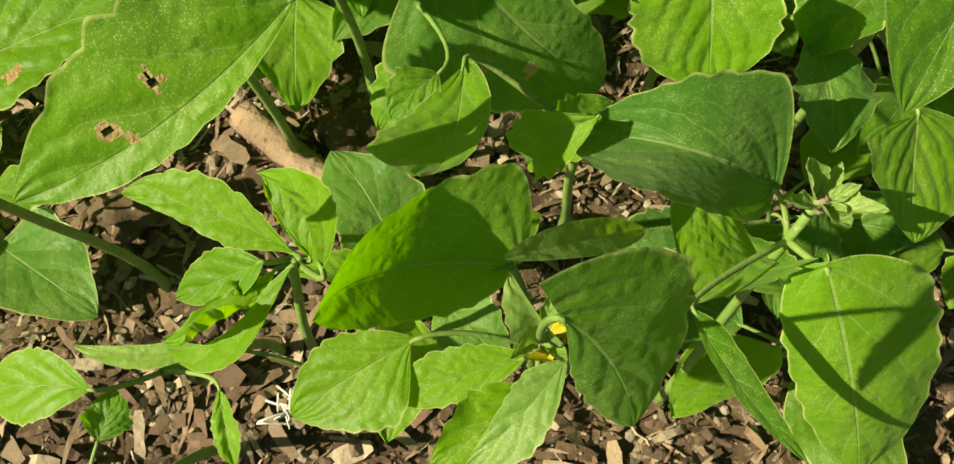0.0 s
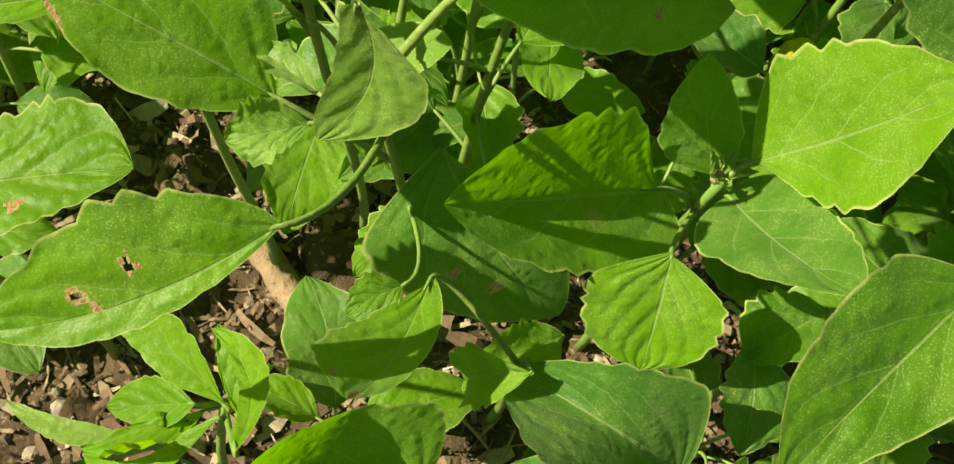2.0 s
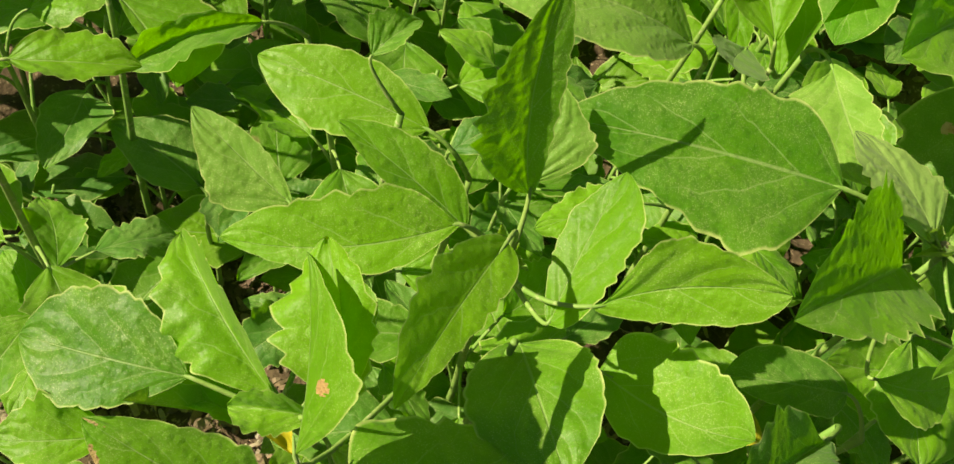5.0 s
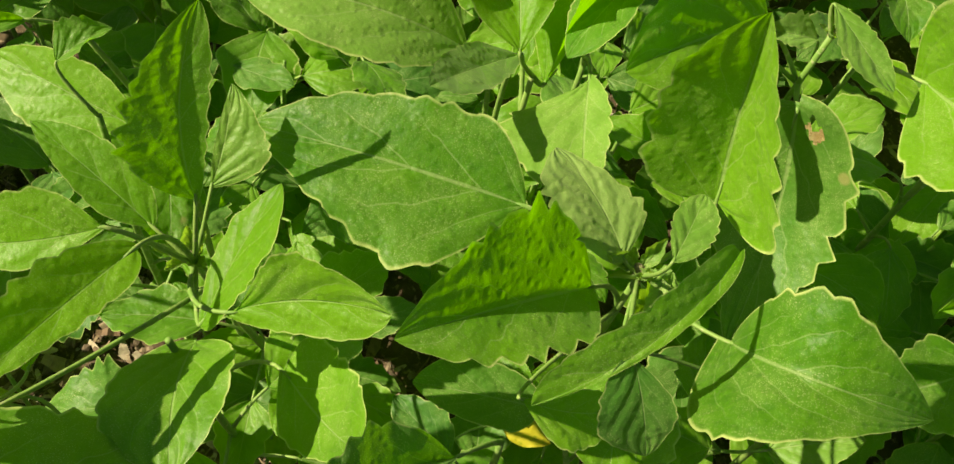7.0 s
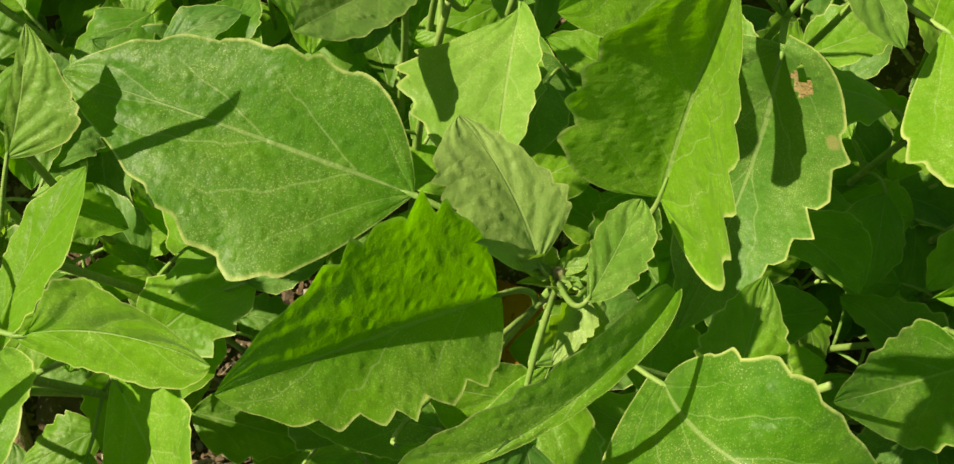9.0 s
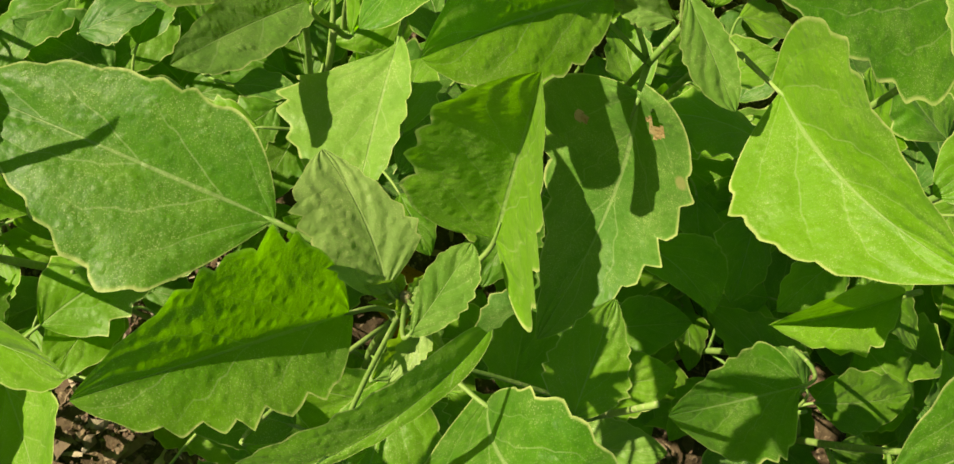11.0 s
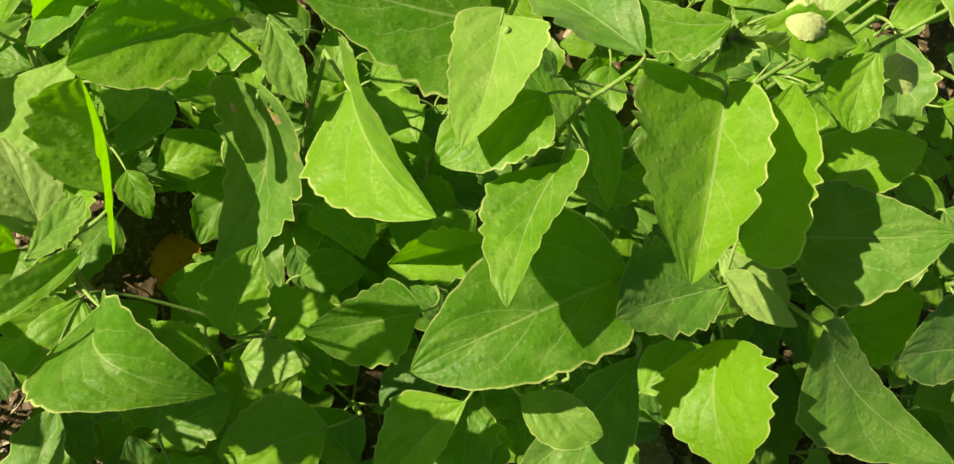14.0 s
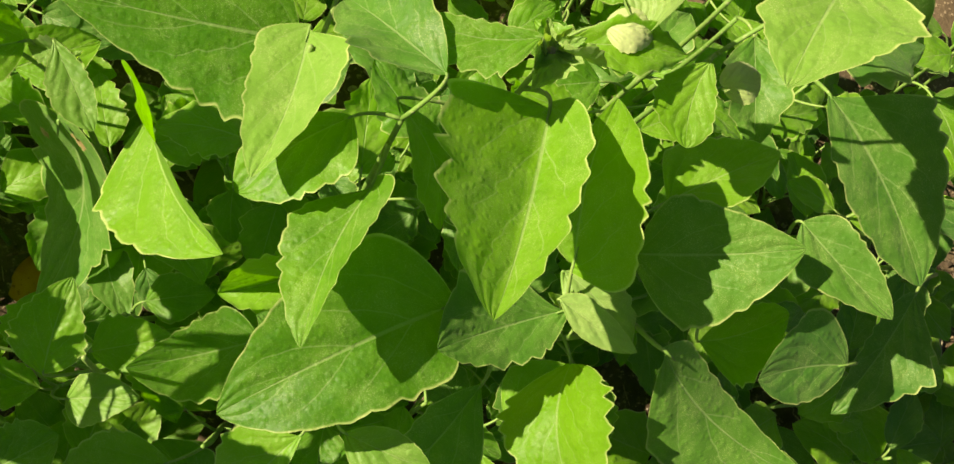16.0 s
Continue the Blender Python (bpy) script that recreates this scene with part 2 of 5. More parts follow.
def blade(length, wl, wr, belly=0.38, fold=14.0, bend=0.06, teeth=7, seed=0, wave=0.03, curl=0.0, jag=1.0, holes=(), sharp=1.7, square=0.8, back=0.0, lift=1.0, ns=60, na=7, scars=()):
    """A toothed rhombic leaf blade that starts at the origin, runs along +y and faces +z. fold: degrees by which the halves
    rise from the midrib, one for both or one each; bend: arch of the midrib as a share of the length; curl: how far the rims
    roll up; jag: how deep the teeth are; sharp: low for a tapering tip, high for a blunt one; square: low for a square base; back: lobes behind the base; holes: eaten places as (along, across from -1 to 1, radius); scars: dead patches, likewise."""
    rng = random.Random(seed)
    bm = bmesh.new()
    uv, veins = bm.loops.layers.uv.new("blade"), bm.loops.layers.uv.new("veins")
    fl, fr = fold if isinstance(fold, tuple) else (fold, fold)
    bite = [[rng.uniform(0.55, 1.3) for _ in range(teeth + 4)] for _ in range(2)]
    off = [rng.uniform(0, 1) for _ in range(2)]
    sharp *= rng.uniform(0.93, 1.07)
    nod = rng.uniform(-0.02, 0.16)
    droop = [rng.uniform(-0.24, 0.44) for _ in range(2)]
    sway = rng.uniform(-0.05, 0.05) * length
    twist = rng.uniform(-16, 16)
    spot = [rng.uniform(0.25, 0.8) for _ in range(2)]
    flip = [rng.choice((-1, 1, 1)) * rng.uniform(0.15, 0.62) * lift for _ in range(2)]
    grid = []
    for i in range(ns + 1):
        s = i / ns
        if s < belly:
            h = math.sin(0.5 * math.pi * (s / belly)) ** square
        else:
            u = (s - belly) / (1 - belly)
            h = max(0.0, 1 - u**sharp) ** 0.80
        row = []
        for side, w, ang in ((0, wl, fl), (1, wr, fr)):
            ph = (s**0.85 + 0.07 * noise.noise(Vector((s * 5, side * 9.0, seed * 0.77)))) * teeth + off[side]
            saw = ph % 1.0
            inside = min(1.0, max(0.0, (s - 0.2) / 0.12)) * min(1.0, max(0.0, (0.96 - s) / 0.1))
            tooth = ((1 - abs(2 * saw**1.35 - 1)) ** 0.9 - 0.45) * bite[side][int(ph) % len(bite[side])] * (0.27 - 0.12 * s) * jag * inside
            uneven = 0.10 * noise.noise(Vector((s * 4, side * 3.0, seed * 1.9)))
            turn = radians(max(-80, min(80, ang + (twist if side else -twist) * (s - 0.35))))
            c, si = math.cos(turn), math.sin(turn)
            hw = w / max(c, 0.3) * h * (1 + tooth + uneven)
            cells = []
            for k in range(1, na + 1):
                q = k / na
                x = hw * q
                roll = curl * hw * q**3 - droop[side] * hw * q * q * 0.5 + flip[side] * hw * q**2.5 * math.exp(-(((s - spot[side]) / 0.20) ** 2))
                zz = noise.noise(Vector((s * 3.2, (1 if side else -1) * q * 1.6, seed * 7.31))) * wave * length * (0.3 + q)
                zz += math.sin(s * 17 + 2.5 * noise.noise(Vector((s * 3, side, seed))) + seed + side * 2) * wave * 0.5 * length * q * q
                zz += noise.noise(Vector((s * 9.0, (1 if side else -1) * q * 4.0, seed * 3.7))) * 0.009 * length
                lag = -back * length * q**1.5 * math.exp(-((s / (0.9 * belly)) ** 2))
                cells.append((lag, q, x * c - curl * hw * q**3 * 0.5, x * si + roll + zz))
            row.append(cells)
        y = s * length
        zc = 4 * bend * length * s * (1 - s) - nod * length * max(0.0, s - 0.45) ** 2
        xc = 4 * sway * s * (1 - s)
        line = [(0.5 - 0.5 * q, bm.verts.new((xc - x, y + lag, zc + z))) for lag, q, x, z in reversed(row[0])]
        line.append((0.5, bm.verts.new((xc, y, zc - 0.002 * length * (1 - s)))))
        line += [(0.5 + 0.5 * q, bm.verts.new((xc + x, y + lag, zc + z))) for lag, q, x, z in row[1]]
        grid.append((s, line))
    for (s0, a), (s1, b) in zip(grid, grid[1:]):
        for k in range(len(a) - 1):
            um, sm = a[k][0] + a[k + 1][0] - 1, 0.5 * (s0 + s1)
            if any(math.hypot((sm - hs), (um - hu) * 0.32) < hr for hs, hu, hr in holes):
                continue
            f = bm.faces.new((a[k][1], a[k + 1][1], b[k + 1][1], b[k][1]))
            f.material_index = int(any(math.hypot(sm - hs, (um - hu) * 0.32) < hr * (1 + 0.6 * noise.noise(Vector((sm * 40, um * 12, seed)))) for hs, hu, hr in scars))
            for loop, (u, v) in zip(f.loops, ((a[k][0], s0), (a[k + 1][0], s0), (b[k + 1][0], s1), (b[k][0], s1))):
                loop[uv].uv = (u, v)
                loop[veins].uv = (abs(u - 0.5) * 2 * (wl if u < 0.5 else wr) / (0.33 * length), v)
    return bm


PLANTS = {}
COUNT = [0]


def plant(key, foot, top, label, thick=0.0017):
    """An upright weed: an Empty on the soil that parents its stem and leaves."""
    ob = tagged(new("goosefoot_plant"), label, "plant", "weeds of the patch")
    ob.location = foot
    foot, top = Vector(foot), Vector(top)
    lean = top - foot
    pts = [Vector((lean.x * s**1.4, lean.y * s**1.4, lean.z * s - 0.006 * (1 - s))) + Vector((0.003 * math.sin(5 * s + len(key)), 0.003 * math.cos(4 * s), 0)) * s * (1 - s) * 2 for s in (k / 10 for k in range(11))]
    bm = bmesh.new()
    tube(bm, pts, [thick * (1 - 0.45 * k / 10) for k in range(11)], 10)
    part("stem", bm, STEM, ob)
    PLANTS[key] = (ob, foot, pts)
    return ob


def hang(key, bm, base, y, z, length, material, label, stalk):
    """Places a blade that runs along y and faces z on its plant, with its stalk down to the stem."""
    ob, foot, pts = PLANTS[key]
    m = Matrix((y.cross(z), y, z)).transposed().to_4x4()
    m.translation = base - foot
    blade_ob = part("leaf", bm, material, ob, label)
    blade_ob.data.materials.append(SCAR)
    blade_ob.matrix_basis = m
    if stalk:
        rel = base - foot
        out = (Vector((rel.x, rel.y, 0)) - Vector((pts[-1].x, pts[-1].y, 0))).length
        want = min(rel.z - 0.45 * out - 0.004, pts[-1].z)
        node = min(pts, key=lambda p: abs(p.z - max(want, 0.012)))
        reach = rel - node
        mid = rel - y * reach.length * max(0.12, min(0.5, 0.6 * y.dot(reach.normalized())))
        mid.z = min(mid.z, rel.z - 0.002)
        path = [node.lerp(mid, s).lerp(mid.lerp(rel, s), s) for s in (k / 8 for k in range(9))]
        ahead = y * min(0.10 * length, 0.006)
        path.append(rel + ahead - z * 0.0006)
        bm = bmesh.new()
        inv = m.inverted()
        thick = 0.0004 + 0.0055 * length
        tube(bm, [inv @ p for p in path], [thick * (1.25 - 0.5 * k / 9) for k in range(9)] + [thick * 0.3], 7)
        part("petiole", bm, STEM, blade_ob)
    return blade_ob


def leaf(key, base, tip, normal, wl, wr, belly=0.38, fold=14.0, bend=0.06, look_as=None, teeth=7, curl=0.0, stalk=True, wave=0.03, label="", jag=1.0, holes=(), sharp=1.7, square=0.8, back=0.0, lift=1.0, scars=()):
    """A leaf of a plant: blade from base to tip, facing normal, half widths wl and wr, with its stalk down to the stem."""
    COUNT[0] += 1
    thin = key[:3] == "low"
    fine = 2 if holes or scars else 1
    base, tip = Vector(base), Vector(tip)
    y = tip - base
    length = y.length
    y.normalize()
    z = Vector(normal)
    z = (z - y * z.dot(y)).normalized()
    bm = blade(length, wl, wr, belly, fold, bend, teeth, COUNT[0], wave, curl, jag, holes, sharp, square, back, lift, 26 if thin else 60 * fine, 4 if thin else 7 * fine, scars)
    return hang(key, bm, base, y, z, length, look_as or LEAF, label, stalk)


def formed_blade(length, left, right, arch, sway, teeth, seed, wave, jag, holes, scars):
    """A leaf blade from the origin along +y that faces +z. left, right: half width, belly, squareness of the base, sharpness of
    the tip, degrees by which the half rises from the midrib, degrees by which it rolls up towards the rim, lobe behind the base."""
    rng = random.Random(seed)
    bm = bmesh.new()
    uv, veins = bm.loops.layers.uv.new("blade"), bm.loops.layers.uv.new("veins")
    ns, na = (120, 14) if holes or scars else (84, 9)
    bite = [[rng.uniform(0.45, 1.35) for _ in range(teeth + 4)] for _ in range(2)]
    off = [rng.uniform(0, 1) for _ in range(2)]
    grid = []
    for i in range(ns + 1):
        s = i / ns
        xc, zc = 4 * sway * length * s * (1 - s), 4 * arch * length * s * (1 - s)
        halves = []
        for side, (w, belly, square, sharp, fold, roll, back) in enumerate((left, right)):
            if s < belly:
                h = math.sin(0.5 * math.pi * s / belly) ** square
            else:
                h = max(0.0, 1 - ((s - belly) / (1 - belly)) ** sharp) ** 0.8
            ph = (s**0.85 + 0.07 * noise.noise(Vector((s * 5, side * 9.0, seed * 0.77)))) * teeth + off[side]
            saw = ph % 1.0
            inside = min(1.0, max(0.0, (s - 0.16) / 0.12)) * min(1.0, max(0.0, (0.97 - s) / 0.1))
            tooth = ((1 - abs(2 * saw**1.5 - 1)) ** 0.75 - 0.5) * bite[side][int(ph) % len(bite[side])] * (0.28 - 0.11 * s) * jag * inside
            tooth += 0.035 * noise.noise(Vector((s * 16, side * 5.0, seed * 2.3))) * inside
            hw = w * h * (1 + tooth)
            row, x, z = [], 0.0, 0.0
            for k in range(1, na + 1):
                q = k / na
                a = radians(fold + roll * (q - 0.5 / na))
                x += hw / na * math.cos(a)
                z += hw / na * math.sin(a)
                pucker = abs(((s - 0.55 * q * w / (0.33 * length)) * 3.6) % 1.0 - 0.5) * 0.05 * hw * min(1.0, w / (0.3 * length)) ** 2 * math.sin(math.pi * min(1.0, q * 1.15))
                ripple = math.sin(s * 19 + 2.5 * noise.noise(Vector((s * 3, side, seed))) + seed + side * 2) * wave * 3 * hw * q**3
                dent = noise.noise(Vector((s * 4.5, (2 * side - 1) * q * 2.2, seed * 7.31))) * 0.04 * hw * q
                lag = -back * length * q**1.5 * math.exp(-((s / (0.9 * belly)) ** 2))
                row.append((q, x, s * length + lag, z + pucker + ripple + dent))
            halves.append(row)
        line = [(0.5 - 0.5 * q, bm.verts.new((xc - x, y, zc + z))) for q, x, y, z in reversed(halves[0])]
        line.append((0.5, bm.verts.new((xc, s * length, zc - 0.003 * length * (1 - s)))))
        line += [(0.5 + 0.5 * q, bm.verts.new((xc + x, y, zc + z))) for q, x, y, z in halves[1]]
        grid.append((s, line))
    for (s0, a), (s1, b) in zip(grid, grid[1:]):
        for k in range(len(a) - 1):
            um, sm = a[k][0] + a[k + 1][0] - 1, 0.5 * (s0 + s1)
            edge = 1 + 0.6 * noise.noise(Vector((sm * 40, um * 12, seed)))
            if any(math.hypot(sm - hs, (um - hu) * 0.32) < hr * edge for hs, hu, hr in holes):
                continue
            f = bm.faces.new((a[k][1], a[k + 1][1], b[k + 1][1], b[k][1]))
            f.material_index = int(any(math.hypot(sm - hs, (um - hu) * 0.32) < hr * edge for hs, hu, hr in scars))
            for loop, (u, v) in zip(f.loops, ((a[k][0], s0), (a[k + 1][0], s0), (b[k + 1][0], s1), (b[k][0], s1))):
                loop[uv].uv = (u, v)
                loop[veins].uv = (abs(u - 0.5) * 2 * (left if u < 0.5 else right)[0] / (0.33 * length), v)
    return bm


def formed(key, base, tip, normal, left, right, arch, sway, look_as=None, teeth=8, wave=0.010, jag=0.5, holes=(), scars=(), label="", stalk=True):
    """A leaf of a plant with each half formed on its own."""
    COUNT[0] += 1
    base, tip = Vector(base), Vector(tip)
    y = tip - base
    length = y.length
    y.normalize()
    z = Vector(normal)
    z = (z - y * z.dot(y)).normalized()
    bm = formed_blade(length, left, right, arch, sway, teeth, COUNT[0], wave, jag, holes, scars)
    return hang(key, bm, base, y, z, length, look_as or LEAF, label, stalk)



def lower_leaves(key, share=1.0):
    """Older leaves along the stem, under the ones at the top."""
    ob, foot, pts = PLANTS[key]
    tall = pts[-1].z
    rng = random.Random(key)
    start = rng.uniform(0, 360)
    for k in range(int(share * tall / 0.026)):
        a = radians(start + k * 137.5)
        z = tall * (0.12 + 0.52 * (k + 0.5) / max(1, int(share * tall / 0.026)))
        ln = rng.uniform(0.026, 0.044)
        out = rng.uniform(0.010, 0.020)
        stem_at = min(pts, key=lambda p: abs(p.z - z))
        b = foot + Vector((stem_at.x + math.cos(a) * out, stem_at.y + math.sin(a) * out, z + 0.006))
        d = Vector((math.cos(a), math.sin(a), rng.uniform(-0.35, 0.12))).normalized()
        w = ln * rng.uniform(0.26, 0.36)
        if math.hypot(b.x + d.x * ln / 2 - 0.093, b.y + d.y * ln / 2 - 0.308) < 0.036:
            continue
        leaf(key, b, b + d * ln, (rng.gauss(0, 0.2), rng.gauss(0, 0.2), 1), w, w * rng.uniform(0.85, 1.15), rng.uniform(0.30, 0.42), rng.uniform(4, 20), rng.uniform(0.0, 0.10), rng.choice((LEAF, LEAF, LEAF_BLUE_SHADE)), rng.randint(5, 8))


def shoot(key, place, size, turn=0.0, tint=None):
    """The growing tip of a plant: a knot of small mealy blades round a core."""
    ob, foot, pts = PLANTS[key]
    rng = random.Random(int(turn * 10) + len(key))
    place = Vector(place)
    bm = bmesh.new()
    bmesh.ops.create_icosphere(bm, subdivisions=2, radius=size * 0.16)
    for v in bm.verts:
        v.co *= 1 + 0.5 * noise.noise(v.co * 300)
        v.co.z *= 1.5
    core = part("bud", bm, CORE, ob)
    core.location = place - foot
    for k in range(6):
        a = radians(turn + k * 137.5)
        rise = radians(rng.uniform(25, 62))
        d = Vector((math.cos(a) * math.cos(rise), math.sin(a) * math.cos(rise), math.sin(rise)))
        ln = size * rng.uniform(0.55, 1.0)
        b = place + d * size * 0.08
        nrm = Vector((0, 0, 1)) * 0.8 - Vector((d.x, d.y, 0))
        leaf(key, b, b + d * ln, nrm, ln * 0.24, ln * 0.24, 0.40, 26, -0.10, tint or LEAF_YOUNG, 4, 0.25, False, 0.05)


# ---- the ground ----
def soil_height(x, y):
    p = Vector((x, y, 0.3))
    return 0.010 * noise.noise(p * 7) + 0.006 * noise.noise(p * 24) + 0.004 * noise.noise(p * 70) + 0.003 * noise.noise(p * 160)


def spread_axis(middle, half, step, reach):
    inner = [middle + step * k for k in range(-int(half / step), int(half / step) + 1)]
    outer, d = [], step * 2
    while not outer or outer[-1] < reach:
        outer.append((outer[-1] if outer else half) + d)
        d *= 1.6
    return [middle - v for v in reversed(outer)] + inner + [middle + v for v in outer]


def ground():
    xs, ys = spread_axis(0.18, 0.52, 0.005, 400), spread_axis(0.32, 0.46, 0.005, 400)
    verts, faces = [], []
    for y in ys:
        for x in xs:
            fade = min(1.0, max(0.0, 6 - 10 * max(abs(x - 0.18) - 0.02, abs(y - 0.32))))
            verts.append((x, y, fade * soil_height(x, y)))
    w = len(xs)
    for j in range(len(ys) - 1):
        for i in range(w - 1):
            faces.append((j * w + i, j * w + i + 1, (j + 1) * w + i + 1, (j + 1) * w + i))
    mesh = bpy.data.meshes.new("ground")
    mesh.from_pydata(verts, [], faces)
    mesh.materials.append(SOIL)
    for p in mesh.polygons:
        p.use_smooth = True
    return tagged(new("ground", mesh), "crumbly reddish brown garden soil, bare and dry", "soil", kind="structure")


ground()


def scatter(name, count, build, material, label, category, seed):
    """Uncountable small stuff on the soil, in one mesh."""
    rng = random.Random(seed)
    verts, faces = [], []
    for _ in range(count):
        x, y = (rng.uniform(-0.20, 0.26), rng.uniform(0.0, 0.30)) if rng.random() < 0.6 else (rng.uniform(-0.22, 0.62), rng.uniform(-0.02, 0.74))
        v, f = build(rng)
        a = rng.uniform(0, 2 * math.pi)
        m = Matrix.Translation((x, y, soil_height(x, y))) @ Matrix.Rotation(a, 4, "Z") @ Matrix.Rotation(rng.gauss(0, 0.35), 4, "X") @ Matrix.Rotation(rng.gauss(0, 0.3), 4, "Y")
        n = len(verts)
        verts += [tuple(m @ Vector(p)) for p in v]
        faces += [tuple(n + k for k in q) for q in f]
    mesh = bpy.data.meshes.new(name)
    mesh.from_pydata(verts, [], faces)
    mesh.materials.append(material)
    return tagged(new(name, mesh), label, category, kind="stuff")


def pebble(rng):
    r = rng.choice((0.0005, 0.0008, 0.0008, 0.0012, 0.0019)) * rng.uniform(0.6, 1.5)
    g = (1 + 5**0.5) / 2
    pts = [(-1, g, 0), (1, g, 0), (-1, -g, 0), (1, -g, 0), (0, -1, g), (0, 1, g), (0, -1, -g), (0, 1, -g), (g, 0, -1), (g, 0, 1), (-g, 0, -1), (-g, 0, 1)]
    fs = "0 11 5,0 5 1,0 1 7,0 7 10,0 10 11,1 5 9,5 11 4,11 10 2,10 7 6,7 1 8,3 9 4,3 4 2,3 2 6,3 6 8,3 8 9,4 9 5,2 4 11,6 2 10,8 6 7,9 8 1"
    sc = (r * rng.uniform(0.5, 0.8), r * rng.uniform(0.4, 0.7), r * rng.uniform(0.3, 0.5))
    v = [tuple(c * s * rng.uniform(0.8, 1.2) for c, s in zip(p, sc)) for p in pts]
    return [(x, y, z + sc[2] * 0.9) for x, y, z in v], [tuple(int(k) for k in q.split()) for q in fs.split(",")]


def chip(rng):
    """A bent scrap of bark, straw or dead leaf."""
    ln = rng.uniform(0.003, 0.012) * rng.choice((1, 1, 1.7))
    w = ln * rng.choice((0.06, 0.10, 0.16, 0.28))
    b = rng.uniform(-0.25, 0.35) * ln
    v, f = [], []
    for k in range(5):
        s = k / 4
        ww = w * (0.35 + math.sin(math.pi * (0.15 + 0.75 * s))) * 0.5 * rng.uniform(0.7, 1.2)
        z = 0.0012 + b * 4 * s * (1 - s) * 0.5 + rng.uniform(0, 0.0015)
        v += [((s - 0.5) * ln, -ww, z), ((s - 0.5) * ln, ww, z + rng.uniform(-0.3, 0.5) * ww), ((s - 0.5) * ln, 0, z - 0.0006)]
    for k in range(4):
        o = 3 * k
        f += [(o, o + 3, o + 4, o + 1), (o + 2, o + 1, o + 4, o + 5), (o, o + 2, o + 5, o + 3)]
    return v, f


scatter("grit", 13000, pebble, GRIT, "loose brown crumbs and grit on the soil", "grit", 3)
scatter("leaf_litter", 8500, chip, LITTER, "scraps of dead leaf, bark and straw on the soil", "litter", 5)


# ---- the weeds that the path passes ----
plant('a', (-0.03, 0.114, 0), (-0.03, 0.114, 0.112), 'bright yellow-green curled weed sprout on bare soil')
formed('a', (-0.0271, 0.1103, 0.1221), (-0.0624, 0.1213, 0.122), (-0.13, -0.40, 0.91), (0.0048, 0.40, 1.30, 1.05, 11, -1, -0.008), (0.0071, 0.58, 1.11, 1.99, 15, 3, -0.021), 0.027, 0.059, jag=0.6, look_as=LEAF_SUN)
formed('a', (-0.0189, 0.096, 0.1516), (-0.034, 0.1193, 0.1375), (-0.43, 0.25, 0.87), (0.0023, 0.16, 0.67, 1.97, 14, 2, 0.001), (0.0042, 0.61, 0.76, 2.48, 14, 2, 0.027), -0.061, 0.142, jag=0.4, look_as=LEAF_SUN)
formed('a', (-0.0276, 0.1069, 0.1252), (-0.0538, 0.0968, 0.1028), (-0.52, -0.37, 0.77), (0.0050, 0.64, 1.14, 2.21, 19, 7, -0.028), (0.0028, 0.23, 0.87, 1.05, 9, -2, 0.007), 0.027, -0.172, jag=0.3, look_as=LEAF_SUN)
formed('a', (-0.0341, 0.1091, 0.1211), (-0.0532, 0.1067, 0.105), (-0.52, -0.51, 0.69), (0.0049, 0.38, 0.80, 1.88, 10, -2, 0.025), (0.0061, 0.43, 0.77, 1.86, 12, -1, 0.006), -0.019, -0.001, jag=0.3, look_as=LEAF_SUN)
formed('a', (-0.057, 0.1143, 0.0508), (-0.0927, 0.1137, 0.0485), (-0.06, -0.18, 0.98), (0.0041, 0.45, 0.86, 1.98, 13, -0, -0.001), (0.0026, 0.34, 0.84, 1.35, 12, -1, 0.018), 0.027, -0.061, jag=0.3, look_as=LEAF_PALE)
leaf('a', (-0.0248, 0.1098, 0.1229), (-0.0348, 0.1231, 0.1304), (-0.26, -0.2, 1.1), 0.0009, 0.0094, 0.44, 14, 0.06, look_as=LEAF_SUN, curl=0.3, wave=0.07, lift=1.6)
leaf('a', (-0.0323, 0.111, 0.1136), (-0.0527, 0.0959, 0.1105), (-0.4, -0, 1.18), 0.0118, 0.0013, 0.53, 14, 0.06, look_as=LEAF_SUN, curl=0.3, wave=0.07, lift=1.6)
shoot('a', (-0.0372, 0.106, 0.1126), 0.006, 40)
plant('b', (0.027, 0.125, 0), (0.017, 0.09, 0.139), 'young goosefoot weed with pale rolled leaves')
formed('b', (0.0116, 0.1014, 0.1432), (-0.0172, 0.0813, 0.1677), (0.71, -0.21, 0.67), (0.0099, 0.37, 0.76, 2.39, 29, 15, 0.025), (0.0197, 0.15, 0.63, 1.13, 32, 11, 0.066), -0.177, 0.075, jag=0.3)
formed('b', (0.0145, 0.0768, 0.1858), (0.0286, 0.0717, 0.1563), (0.41, -0.85, 0.34), (0.0155, 0.27, 0.68, 1.16, 2, -12, 0.251), (0.0057, 0.54, 1.23, 1.85, -2, -16, -0.004), 0.017, -0.063, jag=0.4)
formed('b', (-0.0044, 0.0948, 0.1217), (-0.0265, 0.0821, 0.1124), (-0.17, -0.37, 0.91), (0.0121, 0.36, 1.16, 1.49, 11, -2, -0.016), (0.0082, 0.54, 0.70, 1.57, 12, -1, 0.007), 0.037, 0.010, jag=0.4, look_as=LEAF_SUN)
